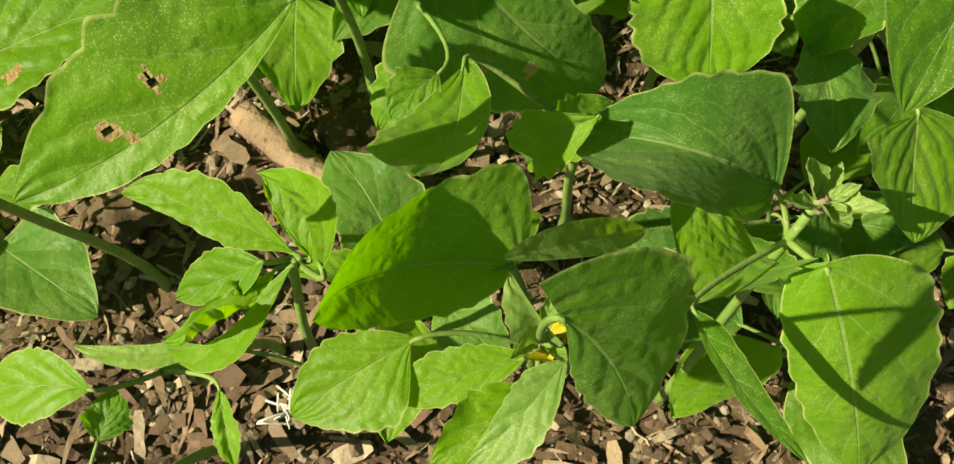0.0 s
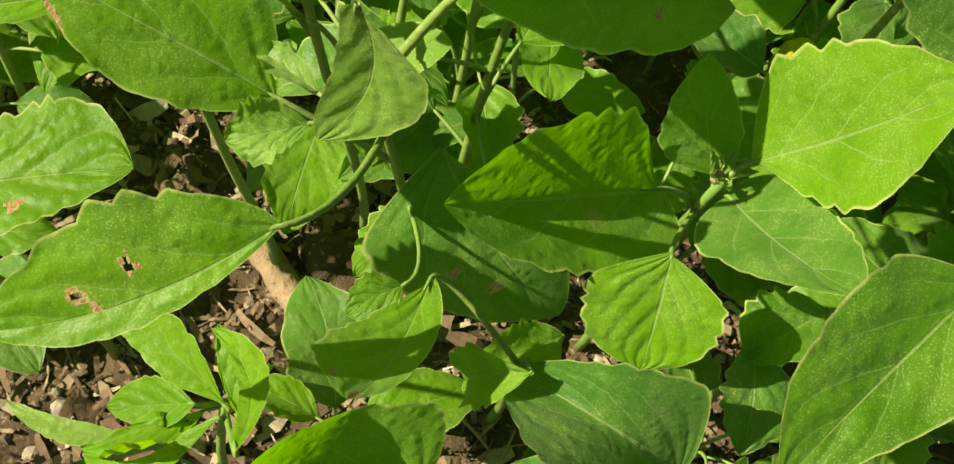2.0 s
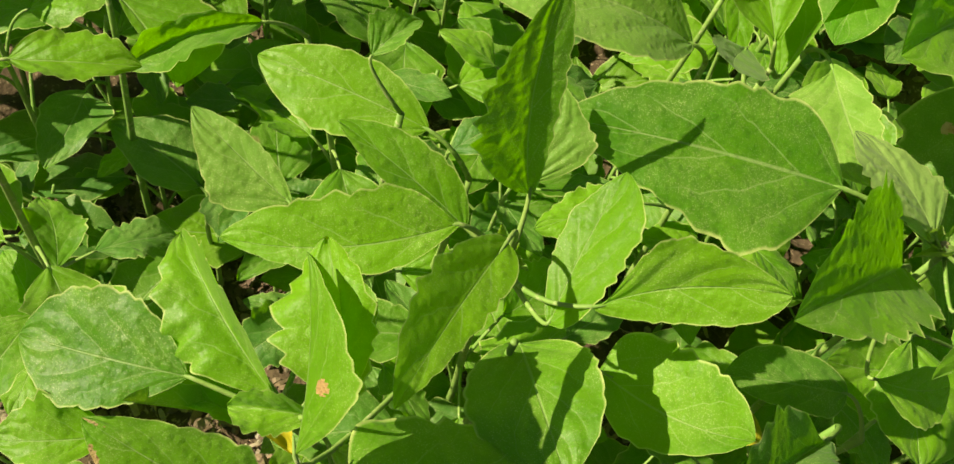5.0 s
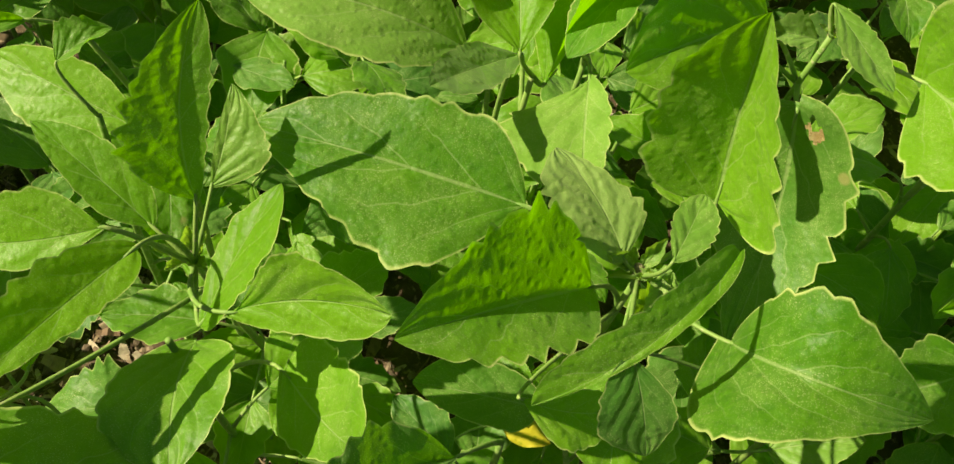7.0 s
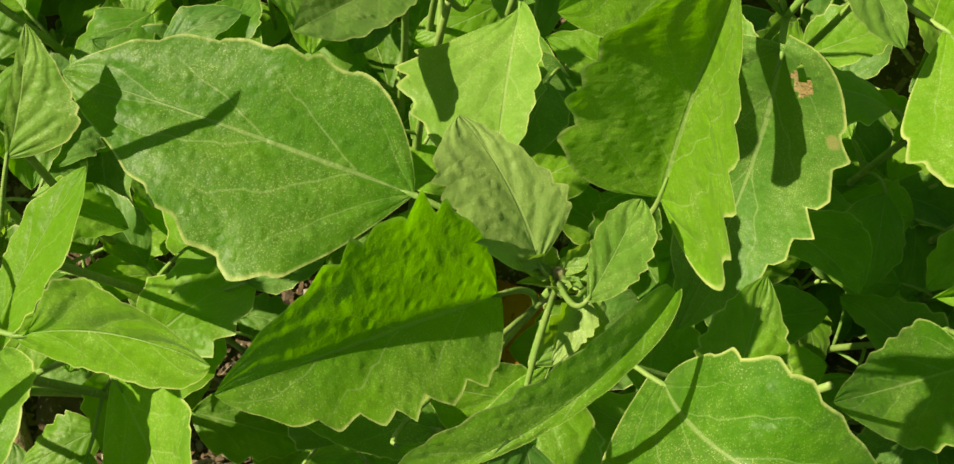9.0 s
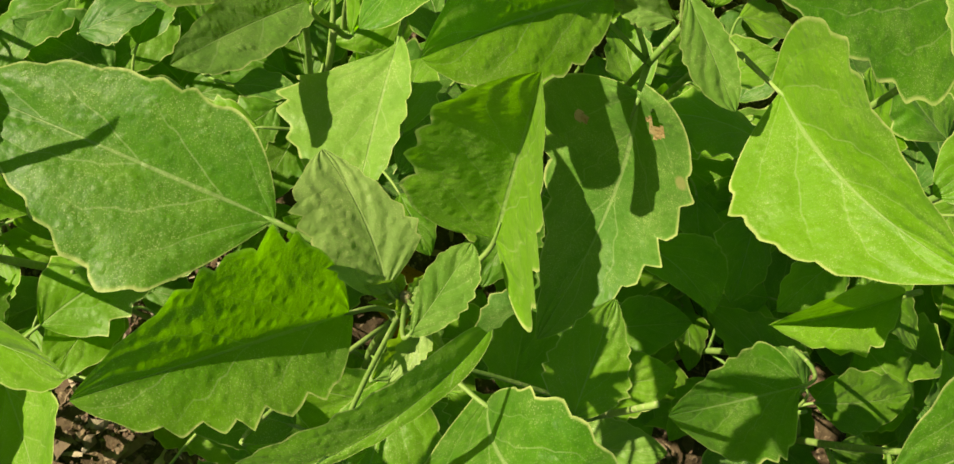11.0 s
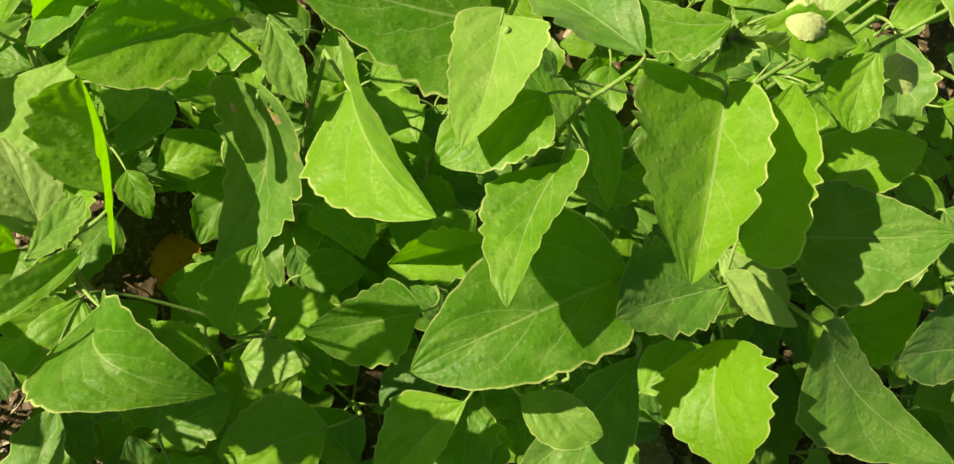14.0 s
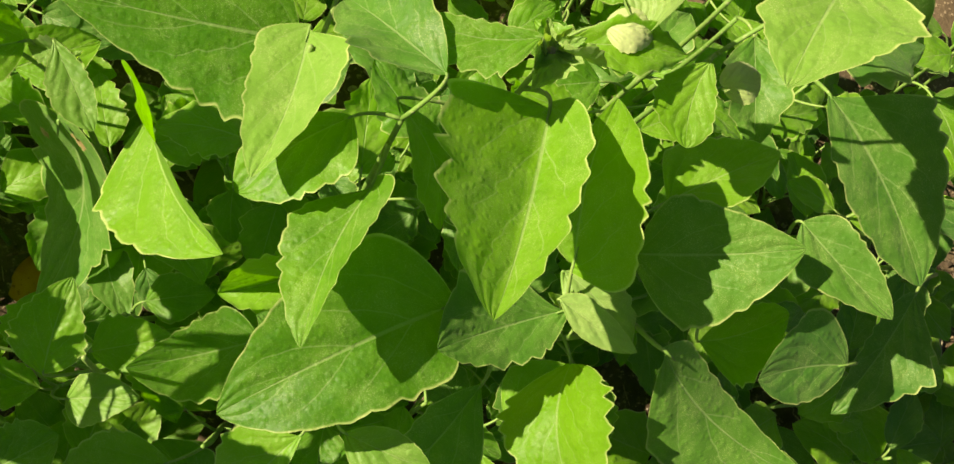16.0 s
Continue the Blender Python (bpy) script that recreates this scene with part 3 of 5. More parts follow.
formed('b', (0.0155, 0.0918, 0.1232), (-0.0077, 0.0852, 0.1164), (-0.20, -0.25, 0.95), (0.0046, 0.55, 0.72, 2.23, 12, -0, 0.022), (0.0058, 0.57, 0.58, 2.05, 12, -0, 0.015), 0.037, 0.002, jag=0.5, look_as=LEAF_SUN)
formed('b', (0.0213, 0.0868, 0.1393), (0.0056, 0.0707, 0.1286), (-0.19, -0.41, 0.89), (0.0058, 0.61, 0.95, 1.48, 18, -4, 0.016), (0.0045, 0.31, 0.87, 1.05, 13, -3, 0.004), 0.073, -0.033, jag=0.4, look_as=LEAF_YOUNG)
formed('b', (0.0069, 0.0794, 0.1967), (0.0265, 0.0926, 0.1787), (0.56, 0.25, 0.79), (0.0025, 0.45, 0.63, 2.39, 13, 1, 0.012), (0.0027, 0.53, 0.74, 2.19, 15, 2, 0.015), 0.040, 0.009, jag=0.1, look_as=LEAF_PALE, stalk=False)
leaf('b', (0.019, 0.0868, 0.1376), (0.015, 0.0931, 0.1387), (-0.01, -0.19, 0.98), 0.0048, 0.0057, 0.48, 25, 0.06, look_as=DEAD_YELLOW, curl=0.3, wave=0.08, jag=0.6)
leaf('b', (0.016, 0.0857, 0.1265), (-0.0003, 0.0714, 0.1234), (-0.02, -0.19, 0.98), 0.0062, 0.0059, 0.37, (17, 17), 0.06, look_as=LEAF_SUN)
leaf('b', (0.018, 0.0878, 0.1454), (0.0103, 0.0938, 0.1579), (-0.13, -0.53, 0.78), 0.0046, 0.0026, 0.48, (28, 72), 0.06, look_as=LEAF_YOUNG)
shoot('b', (0.0173, 0.09, 0.139), 0.008, 30)
plant('c', (0.068, 0.12, 0), (0.068, 0.12, 0.135), 'blue-green goosefoot weed with a grey mealy tip')
formed('c', (0.0616, 0.1257, 0.1312), (0.023, 0.136, 0.1282), (-0.13, -0.20, 0.97), (0.0258, 0.23, 0.47, 3.18, 40, 24, 0.005), (0.0213, 0.15, 0.61, 1.05, 40, 24, 0.043), 0.387, -0.050, jag=0.3, look_as=LEAF_BLUE_SHADE)
formed('c', (0.0708, 0.1096, 0.1306), (0.0905, 0.0817, 0.087), (-0.02, -0.85, 0.53), (0.0198, 0.23, 0.57, 2.73, -6, -19, 0.023), (0.0116, 0.33, 0.30, 2.51, -11, -24, 0.027), 0.066, -0.013, jag=0.35)
formed('c', (0.0443, 0.0981, 0.135), (0.065, 0.0745, 0.1264), (0.10, -0.26, 0.96), (0.0036, 0.24, 0.85, 1.96, 12, -1, 0.017), (0.0020, 0.36, 0.75, 1.87, 12, -0, 0.018), 0.002, 0.044, jag=0.2)
leaf('c', (0.0646, 0.1201, 0.1116), (0.0491, 0.1062, 0.1177), (0.31, 0.07, 0.95), 0.0052, 0.0216, 0.58, (65, 17), 0.06)
shoot('c', (0.0685, 0.1202, 0.1357), 0.012, 10)
plant('d', (0.059, 0.207, 0), (0.049, 0.172, 0.165), 'goosefoot weed with broad dusty leaves above a pale tip')
formed('d', (0.0399, 0.1727, 0.1553), (-0, 0.1399, 0.1756), (0.59, -0.25, 0.76), (0.0161, 0.21, 0.30, 3.20, 24, 13, 0.026), (0.0195, 0.35, 1.09, 2.21, 27, 14, -0.018), -0.033, -0.010, jag=0.4)
formed('d', (0.0519, 0.1742, 0.1709), (0.0678, 0.1647, 0.2183), (-0.88, -0.42, 0.21), (0.0170, 0.28, 0.96, 2.26, 14, 2, -0.014), (0.0145, 0.60, 1.22, 1.53, 14, 1, -0.029), -0.010, 0.019, jag=0.4)
formed('d', (0.0519, 0.1725, 0.1613), (0.0653, 0.1382, 0.195), (-0.71, 0.33, 0.62), (0.0107, 0.20, 0.46, 3.20, 13, -0, 0.023), (0.0124, 0.31, 0.64, 1.05, 11, -1, -0.004), -0.025, 0.019, jag=0.3, look_as=LEAF_BLUE_SHADE)
formed('d', (0.0482, 0.1761, 0.1618), (0.0365, 0.185, 0.1835), (0.22, -0.86, 0.47), (0.0099, 0.35, 0.86, 1.56, 10, -3, 0.009), (0.0067, 0.34, 0.82, 2.11, 12, -1, 0.008), -0.037, -0.026, jag=0.3)
formed('d', (0.0422, 0.1511, 0.1673), (0.0464, 0.1374, 0.1462), (-0.03, -0.84, 0.54), (0.0123, 0.36, 0.91, 2.64, 11, -1, -0.002), (0.0145, 0.31, 0.99, 3.20, 10, -2, 0.031), 0.029, -0.007, jag=0.3)
leaf('d', (0.075, 0.2664, 0.1033), (0.092, 0.2703, 0.1045), (-0.01, -0.27, 0.96), 0.0089, 0.0043, 0.42, 10, 0.06, look_as=DEAD_YELLOW, label='yellow fading leaf', jag=0.1)
shoot('d', (0.0476, 0.1724, 0.1657), 0.008, 100)
plant('e', (0.003, 0.199, 0), (-0.017, 0.149, 0.187), 'goosefoot weed with insect-eaten leaves and a yellowing tip')
formed('e', (-0.0351, 0.1529, 0.1693), (-0.0769, 0.15, 0.1861), (0.36, -0.48, 0.80), (0.0115, 0.55, 0.64, 1.46, 13, 1, 0.013), (0.0155, 0.28, 0.96, 1.43, 16, 3, 0.009), 0.041, 0.003, jag=0.3, scars=((0.97, 0.2, 0.06), (0.85, -0.9, 0.05)))
formed('e', (-0.0062, 0.1471, 0.2197), (0.0378, 0.1908, 0.1907), (0.54, 0.02, 0.84), (0.0283, 0.15, 0.79, 1.43, -22, -35, 0.027), (0.0157, 0.51, 0.84, 2.68, -26, -39, 0.015), 0.092, -0.053, jag=0.3, scars=((0.25, 0.4, 0.014), (0.6, 0.5, 0.016), (0.97, 0, 0.03)))
formed('e', (-0.0043, 0.1721, 0.1417), (0.0345, 0.1641, 0.1033), (0.35, -0.78, 0.52), (0.0114, 0.57, 1.04, 2.11, 5, -8, 0.030), (0.0260, 0.18, 1.11, 1.69, 2, -9, 0.033), 0.086, 0.039, jag=0.3, look_as=LEAF_BLUE_SHADE, scars=((0.62, 0.3, 0.03), (0.45, 0.5, 0.022)))
formed('e', (-0.0214, 0.119, 0.1888), (-0.058, 0.0938, 0.1734), (0.04, -0.56, 0.83), (0.0041, 0.63, 0.90, 1.83, 13, 0, 0.018), (0.0157, 0.49, 0.65, 1.21, 15, 2, 0.014), 0.036, -0.072, jag=0.5, holes=((0.64, 0.25, 0.016), (0.45, 0.35, 0.014)), scars=((0.64, 0.25, 0.032), (0.45, 0.35, 0.03), (0.6, 0.05, 0.02)))
formed('e', (-0.0395, 0.1836, 0.154), (-0.0684, 0.1547, 0.1971), (0.61, 0.41, 0.68), (0.0011, 0.41, 0.76, 1.98, 14, 1, 0.020), (0.0051, 0.65, 1.07, 2.75, 11, -1, -0.022), 0.038, -0.007, jag=0.4, look_as=LEAF_PALE)
formed('e', (-0.0183, 0.1369, 0.2207), (-0.0206, 0.1337, 0.1917), (-0.01, -0.99, 0.11), (0.0090, 0.41, 0.82, 1.97, 10, -2, -0.026), (0.0056, 0.55, 0.37, 2.74, 13, 0, -0.005), -0.067, -0.149, jag=0.2, look_as=LEAF_PALE)
formed('e', (-0.0292, 0.1802, 0.1572), (-0.0087, 0.1751, 0.1728), (-0.61, -0.43, 0.66), (0.0051, 0.54, 0.97, 1.99, 12, -1, 0.009), (0.0062, 0.51, 0.88, 1.96, 10, -3, 0.023), -0.065, 0.022, jag=0.2, look_as=LEAF_PALE)
leaf('e', (-0.0319, 0.1664, 0.1821), (-0.0505, 0.1778, 0.1848), (-0.01, -0.24, 0.97), 0.0058, 0.0022, 0.58, 25, 0.06, look_as=DEAD_YELLOW, curl=0.3, wave=0.08, jag=0.6)
leaf('e', (-0.0253, 0.1433, 0.1801), (-0.0373, 0.1359, 0.178), (-0, -0.27, 0.96), 0.0062, 0.0056, 0.58, (17, 17), 0.06, look_as=LEAF_PALE, curl=0.3)
leaf('e', (-0.0268, 0.1522, 0.1762), (-0.0423, 0.1586, 0.1746), (-0.16, -0.14, 0.98), 0.0039, 0.0033, 0.51, 20, 0.06, look_as=LEAF_YOUNG, curl=0.3, wave=0.07)
leaf('e', (-0.0025, 0.1381, 0.1443), (-0.0108, 0.1291, 0.1424), (-0.01, -0.19, 0.98), 0.0050, 0.0046, 0.52, (17, 17), 0.06)
plant('f', (-0.025, 0.215, 0), (-0.04, 0.17, 0.191), 'leafy green goosefoot weed with toothed mealy leaves')
formed('f', (-0.0599, 0.2084, 0.211), (-0.0895, 0.214, 0.2196), (0.16, -0.47, 0.87), (0.0118, 0.43, 0.72, 1.05, 11, -1, -0.000), (0.0052, 0.46, 0.80, 1.98, 14, 1, 0.018), 0.016, -0.010, jag=0.3, look_as=LEAF_PALE)
formed('f', (-0.0601, 0.1667, 0.1952), (-0.1008, 0.1597, 0.1853), (-0.16, -0.36, 0.92), (0.0124, 0.57, 0.79, 1.70, 11, -2, -0.000), (0.0155, 0.47, 0.82, 2.59, 11, -2, -0.001), 0.045, -0.014, jag=0.4)
formed('f', (-0.081, 0.1942, 0.1799), (-0.0642, 0.1739, 0.1836), (-0.20, 0.01, 0.98), (0.0010, 0.38, 0.77, 1.83, 12, -1, 0.017), (0.0052, 0.37, 0.91, 1.45, 12, -0, -0.014), 0.002, 0.025, jag=0.3, look_as=LEAF_SUN)
formed('f', (-0.03, 0.1857, 0.1876), (-0.0412, 0.2099, 0.1895), (-0.24, -0.19, 0.95), (0.0074, 0.24, 0.76, 1.73, 9, -4, 0.027), (0.0071, 0.64, 0.96, 2.15, 10, -3, 0.008), -0.005, -0.038, jag=0.3, look_as=LEAF_SUN)
leaf('f', (-0.0413, 0.1711, 0.1979), (-0.081, 0.1946, 0.2001), (-0.11, -0.27, 0.96), 0.0128, 0.0055, 0.50, (35, 72), 0.06, jag=1.35)
leaf('f', (-0.0248, 0.1678, 0.2237), (-0.043, 0.1926, 0.2353), (-0.01, -0.43, 0.9), 0.0125, 0.0079, 0.47, (17, 46), 0.06, look_as=LEAF_SUN, jag=1.35)
leaf('f', (-0.0416, 0.1704, 0.1757), (-0.0726, 0.161, 0.1871), (0.33, 0.05, 0.94), 0.0034, 0.0094, 0.49, 20, 0.06)
leaf('f', (-0.0297, 0.1697, 0.2036), (-0.0485, 0.1636, 0.2004), (-0.07, -0.29, 0.95), 0.0059, 0.0032, 0.58, (27, 72), 0.06)
plant('g', (-0.011, 0.259, 0), (-0.011, 0.229, 0.196), 'tall goosefoot weed with upright bright green leaves')
formed('g', (0.0119, 0.2169, 0.2188), (0.0472, 0.2306, 0.2374), (-0.02, -0.79, 0.61), (0.0130, 0.46, 1.30, 1.34, 14, 1, -0.034), (0.0085, 0.65, 0.59, 2.22, 11, -1, 0.008), -0.025, -0.066, jag=0.4)
formed('g', (-0.0129, 0.2362, 0.2186), (-0.0255, 0.2614, 0.2594), (0.53, -0.64, 0.56), (0.0146, 0.30, 0.62, 1.39, 15, 2, 0.002), (0.0067, 0.57, 0.59, 2.25, 11, -2, 0.015), 0.020, -0.077, jag=0.9, teeth=9)
formed('g', (-0.014, 0.2429, 0.2146), (-0.0214, 0.2631, 0.2292), (0.28, -0.49, 0.82), (0.0021, 0.42, 0.81, 1.92, 12, -1, 0.022), (0.0125, 0.44, 0.73, 1.06, 11, -1, 0.020), 0.028, 0.039, jag=0.4, look_as=LEAF_PALE)
formed('g', (-0.0239, 0.2292, 0.2036), (-0.0612, 0.2313, 0.2162), (0.30, -0.20, 0.93), (0.0068, 0.34, 0.90, 1.72, 12, -0, 0.016), (0.0090, 0.35, 0.62, 2.14, 12, -1, 0.019), 0.034, 0.009, jag=0.3)
formed('g', (-0.0231, 0.2167, 0.2234), (-0.0673, 0.1907, 0.215), (0.08, -0.43, 0.90), (0.0066, 0.35, 1.00, 1.41, 12, -0, 0.016), (0.0121, 0.28, 0.99, 2.67, 13, 1, -0.003), 0.041, -0.074, jag=0.6)
formed('g', (-0.0116, 0.2149, 0.2283), (-0.0144, 0.1668, 0.2366), (0.30, 0.15, 0.94), (0.0065, 0.18, 0.50, 1.73, 13, 0, 0.009), (0.0107, 0.48, 0.61, 1.44, 15, 2, 0.028), -0.008, 0.009, jag=0.7, look_as=LEAF_SUN)
formed('g', (-0.0272, 0.1545, 0.2231), (-0.0437, 0.1853, 0.2397), (0.89, 0.27, 0.37), (0.0171, 0.38, 0.90, 1.05, 41, 26, -0.009), (0.0155, 0.50, 0.84, 1.05, 26, 15, -0.010), 0.060, -0.037, jag=0.5, look_as=LEAF_SUN, scars=((0.35, -0.4, 0.04),))
formed('g', (0.0049, 0.2138, 0.2085), (0.0049, 0.2477, 0.2279), (-0.49, -0.43, 0.76), (0.0071, 0.65, 0.62, 1.05, 8, -4, 0.011), (0.0136, 0.65, 0.36, 1.94, 15, 1, 0.016), 0.018, -0.013, jag=0.4, look_as=LEAF_SUN)
lower_leaves('g')
shoot('g', (-0.0133, 0.2296, 0.1965), 0.012, 70)
plant('h', (0.088, 0.285, 0), (0.088, 0.285, 0.211), 'goosefoot weed with broad leaves round a beige mealy tip')
formed('h', (0.055, 0.28, 0.2208), (-0.0167, 0.2625, 0.216), (-0.01, -0.23, 0.97), (0.0274, 0.35, 0.96, 1.06, 12, -1, 0.003), (0.0186, 0.23, 0.75, 2.34, 12, -1, 0.004), 0.037, 0.003, jag=0.35)
formed('h', (0.0794, 0.2761, 0.209), (0.05, 0.2273, 0.2343), (0.44, 0.19, 0.88), (0.0159, 0.29, 0.87, 3.20, 22, 10, 0.012), (0.0243, 0.38, 0.55, 1.26, 24, 11, -0.002), 0.053, 0.008, jag=0.85, teeth=9)
formed('h', (0.0949, 0.3045, 0.2293), (0.0835, 0.3164, 0.281), (0.12, -0.96, 0.25), (0.0211, 0.27, 0.34, 2.73, 20, 8, 0.005), (0.0287, 0.16, 0.65, 1.05, 50, 11, 0.010), -0.066, -0.012, jag=0.8, teeth=7)
formed('h', (0.0829, 0.2843, 0.2154), (0.0531, 0.2988, 0.2222), (0.22, -0.01, 0.98), (0.0142, 0.65, 0.44, 1.88, 12, -1, 0.017), (0.0105, 0.27, 0.91, 1.05, 11, -2, -0.005), 0.047, 0.046, jag=0.8, look_as=LEAF_YOUNG)
formed('h', (0.0928, 0.2745, 0.2435), (0.0916, 0.2978, 0.2383), (-0.08, 0.21, 0.97), (0.0048, 0.59, 0.93, 2.11, 11, -2, 0.008), (0.0061, 0.48, 0.59, 2.50, 12, -1, 0.025), -0.019, 0.011, jag=0.6, look_as=LEAF_PALE)
formed('h', (0.1043, 0.283, 0.2469), (0.0825, 0.2321, 0.2315), (0.26, -0.38, 0.89), (0.0026, 0.15, 0.61, 1.05, 16, 3, 0.020), (0.0081, 0.65, 0.30, 3.20, 17, 2, 0.000), 0.142, -0.045, jag=0.5, stalk=False)
formed('h', (0.1153, 0.2762, 0.2212), (0.1577, 0.2749, 0.2399), (-0.39, -0.32, 0.86), (0.0189, 0.51, 0.64, 1.30, 21, 4, 0.013), (0.0253, 0.16, 0.51, 1.28, 25, 9, 0.082), 0.438, 0.103, jag=0.4)
formed('h', (0.0957, 0.249, 0.2435), (0.1096, 0.2395, 0.2228), (0.37, -0.73, 0.58), (0.0072, 0.55, 0.88, 1.21, 12, -1, -0.015), (0.0107, 0.64, 0.55, 1.09, 10, -2, 0.045), 0.041, -0.027, jag=0.3, look_as=LEAF_BLUE_SHADE)
formed('h', (0.0793, 0.2399, 0.2108), (0.1012, 0.2547, 0.2022), (0.46, -0.17, 0.87), (0.0061, 0.61, 1.10, 1.87, 12, -0, -0.001), (0.0094, 0.46, 0.90, 1.81, 12, -1, -0.007), 0.056, 0.070, jag=0.3)
leaf('h', (0.0951, 0.2865, 0.2104), (0.0811, 0.2802, 0.2099), (0.03, -0.15, 0.99), 0.0020, 0.0029, 0.48, (72, 44), 0.06, look_as=LEAF_YOUNG, curl=0.3, wave=0.08)
leaf('h', (0.0925, 0.2666, 0.2143), (0.0948, 0.2874, 0.2174), (0.03, -0.15, 0.99), 0.0041, 0.0068, 0.51, (47, 17), 0.06, look_as=LEAF_PALE, wave=0.07, jag=1.6)
leaf('h', (0.0936, 0.2826, 0.2195), (0.0955, 0.2679, 0.2177), (0, -0.13, 0.99), 0.0039, 0.0032, 0.25, (24, 24), 0.06, look_as=LEAF_YOUNG)
lower_leaves('h')
shoot('h', (0.0869, 0.2858, 0.2111), 0.012, 20)
plant('i', (0.031, 0.333, 0), (0.031, 0.333, 0.197), 'leafy green goosefoot weed with toothed mealy leaves')
formed('i', (0.0226, 0.343, 0.1905), (0.0188, 0.2912, 0.2293), (0.08, 0.59, 0.80), (0.0099, 0.65, 0.77, 2.83, 11, -2, 0.004), (0.0087, 0.32, 1.13, 1.92, 11, -1, -0.008), -0.023, 0.029, jag=0.4, look_as=LEAF_PALE)
leaf('i', (0.0271, 0.3282, 0.2105), (0.0001, 0.3673, 0.2151), (-0.12, -0.2, 0.97), 0.0186, 0.0129, 0.50, (17, 41), 0.06, look_as=LEAF_SUN, sharp=1.3)
leaf('i', (0.0346, 0.3351, 0.1936), (0.0446, 0.3938, 0.2275), (-0.34, -0.43, 0.84), 0.0216, 0.0096, 0.47, (27, 72), 0.06)
lower_leaves('i')
plant('j', (0.1, 0.378, 0), (0.1, 0.378, 0.222), 'goosefoot weed with pale young leaves at its tip')
formed('j', (0.103, 0.3652, 0.2032), (0.1234, 0.3125, 0.1501), (-0.11, -0.73, 0.68), (0.0229, 0.34, 0.39, 1.85, 20, 11, 0.060), (0.0317, 0.22, 0.52, 1.05, -7, -15, 0.028), -0.215, -0.022, jag=1.0, look_as=LEAF_BLUE_SHADE, holes=((0.06, -0.45, 0.03),), scars=((0.08, -0.4, 0.045), (0.2, 0.5, 0.02)))
formed('j', (0.082, 0.3779, 0.2143), (0.0574, 0.3283, 0.2257), (0.47, -0.03, 0.88), (0.0159, 0.50, 0.66, 2.36, 14, 2, 0.004), (0.0213, 0.34, 0.47, 2.15, 18, 5, 0.036), 0.031, 0.029, jag=0.5)
formed('j', (0.0958, 0.3794, 0.2321), (0.1215, 0.3644, 0.2283), (0.08, -0.12, 0.99), (0.0053, 0.53, 0.80, 1.86, 11, -1, 0.017), (0.0083, 0.54, 1.08, 1.98, 12, -1, 0.007), -0.001, -0.001, jag=0.5, look_as=LEAF_PALE)
formed('j', (0.0458, 0.3635, 0.2246), (0.0412, 0.3276, 0.2195), (-0.50, -0.06, 0.86), (0.0123, 0.61, 0.53, 2.55, 11, -3, -0.011), (0.0134, 0.37, 0.77, 1.05, 5, -8, 0.017), 0.017, 0.043, jag=0.3)
leaf('j', (0.0978, 0.3839, 0.2126), (0.0821, 0.3785, 0.211), (-0.04, -0.17, 0.99), 0.0057, 0.0023, 0.45, (23, 72), 0.06, look_as=LEAF_YOUNG)
lower_leaves('j')
shoot('j', (0.0997, 0.3789, 0.2218), 0.008, 0)
plant('k', (0.195, 0.418, 0), (0.195, 0.418, 0.248), 'tall green goosefoot weed with broad toothed leaves')
formed('k', (0.1996, 0.3965, 0.2434), (0.2108, 0.3432, 0.2523), (-0.58, 0.02, 0.82), (0.0141, 0.19, 0.34, 1.05, 20, 7, 0.076), (0.0171, 0.31, 1.08, 1.49, 14, 3, -0.012), 0.023, 0.051, jag=0.7)
formed('k', (0.1825, 0.4087, 0.2489), (0.1671, 0.3722, 0.238), (-0.19, -0.21, 0.96), (0.0176, 0.23, 0.88, 3.20, 13, 1, 0.022), (0.0097, 0.64, 0.75, 2.16, 12, -0, 0.016), 0.058, 0.031, jag=0.5)
leaf('k', (0.1994, 0.4284, 0.2713), (0.1564, 0.4432, 0.2428), (0.02, -0.14, 0.8), 0.0150, 0.0139, 0.45, (17, 17), 0.06, look_as=LEAF_BLUE_SHADE)
lower_leaves('k')
plant('l', (0.16, 0.42, 0), (0.16, 0.42, 0.248), 'tall green goosefoot weed with broad toothed leaves')
formed('l', (0.1548, 0.4275, 0.2422), (0.1716, 0.3739, 0.2566), (-0.48, 0.08, 0.87), (0.0207, 0.24, 1.09, 1.70, 22, 9, -0.025), (0.0156, 0.16, 0.74, 2.04, 18, 6, 0.021), -0.042, -0.023, jag=0.4, look_as=LEAF_PALE)
formed('l', (0.1537, 0.4252, 0.2344), (0.0902, 0.3894, 0.2441), (0.24, -0.17, 0.96), (0.0298, 0.21, 0.87, 1.05, 13, 1, 0.011), (0.0186, 0.15, 0.99, 2.18, 14, 2, 0.005), 0.005, -0.014, jag=0.5)
formed('l', (0.1492, 0.4526, 0.2399), (0.0945, 0.409, 0.2254), (-0.13, -0.16, 0.98), (0.0114, 0.33, 0.65, 2.21, 13, 0, 0.009), (0.0119, 0.49, 0.59, 2.00, 12, -0, 0.010), 0.025, -0.019, jag=0.2, look_as=LEAF_PALE)
lower_leaves('l')
plant('m', (0.22, 0.458, 0), (0.22, 0.458, 0.259), 'goosefoot weed with a whitish curled growing tip')
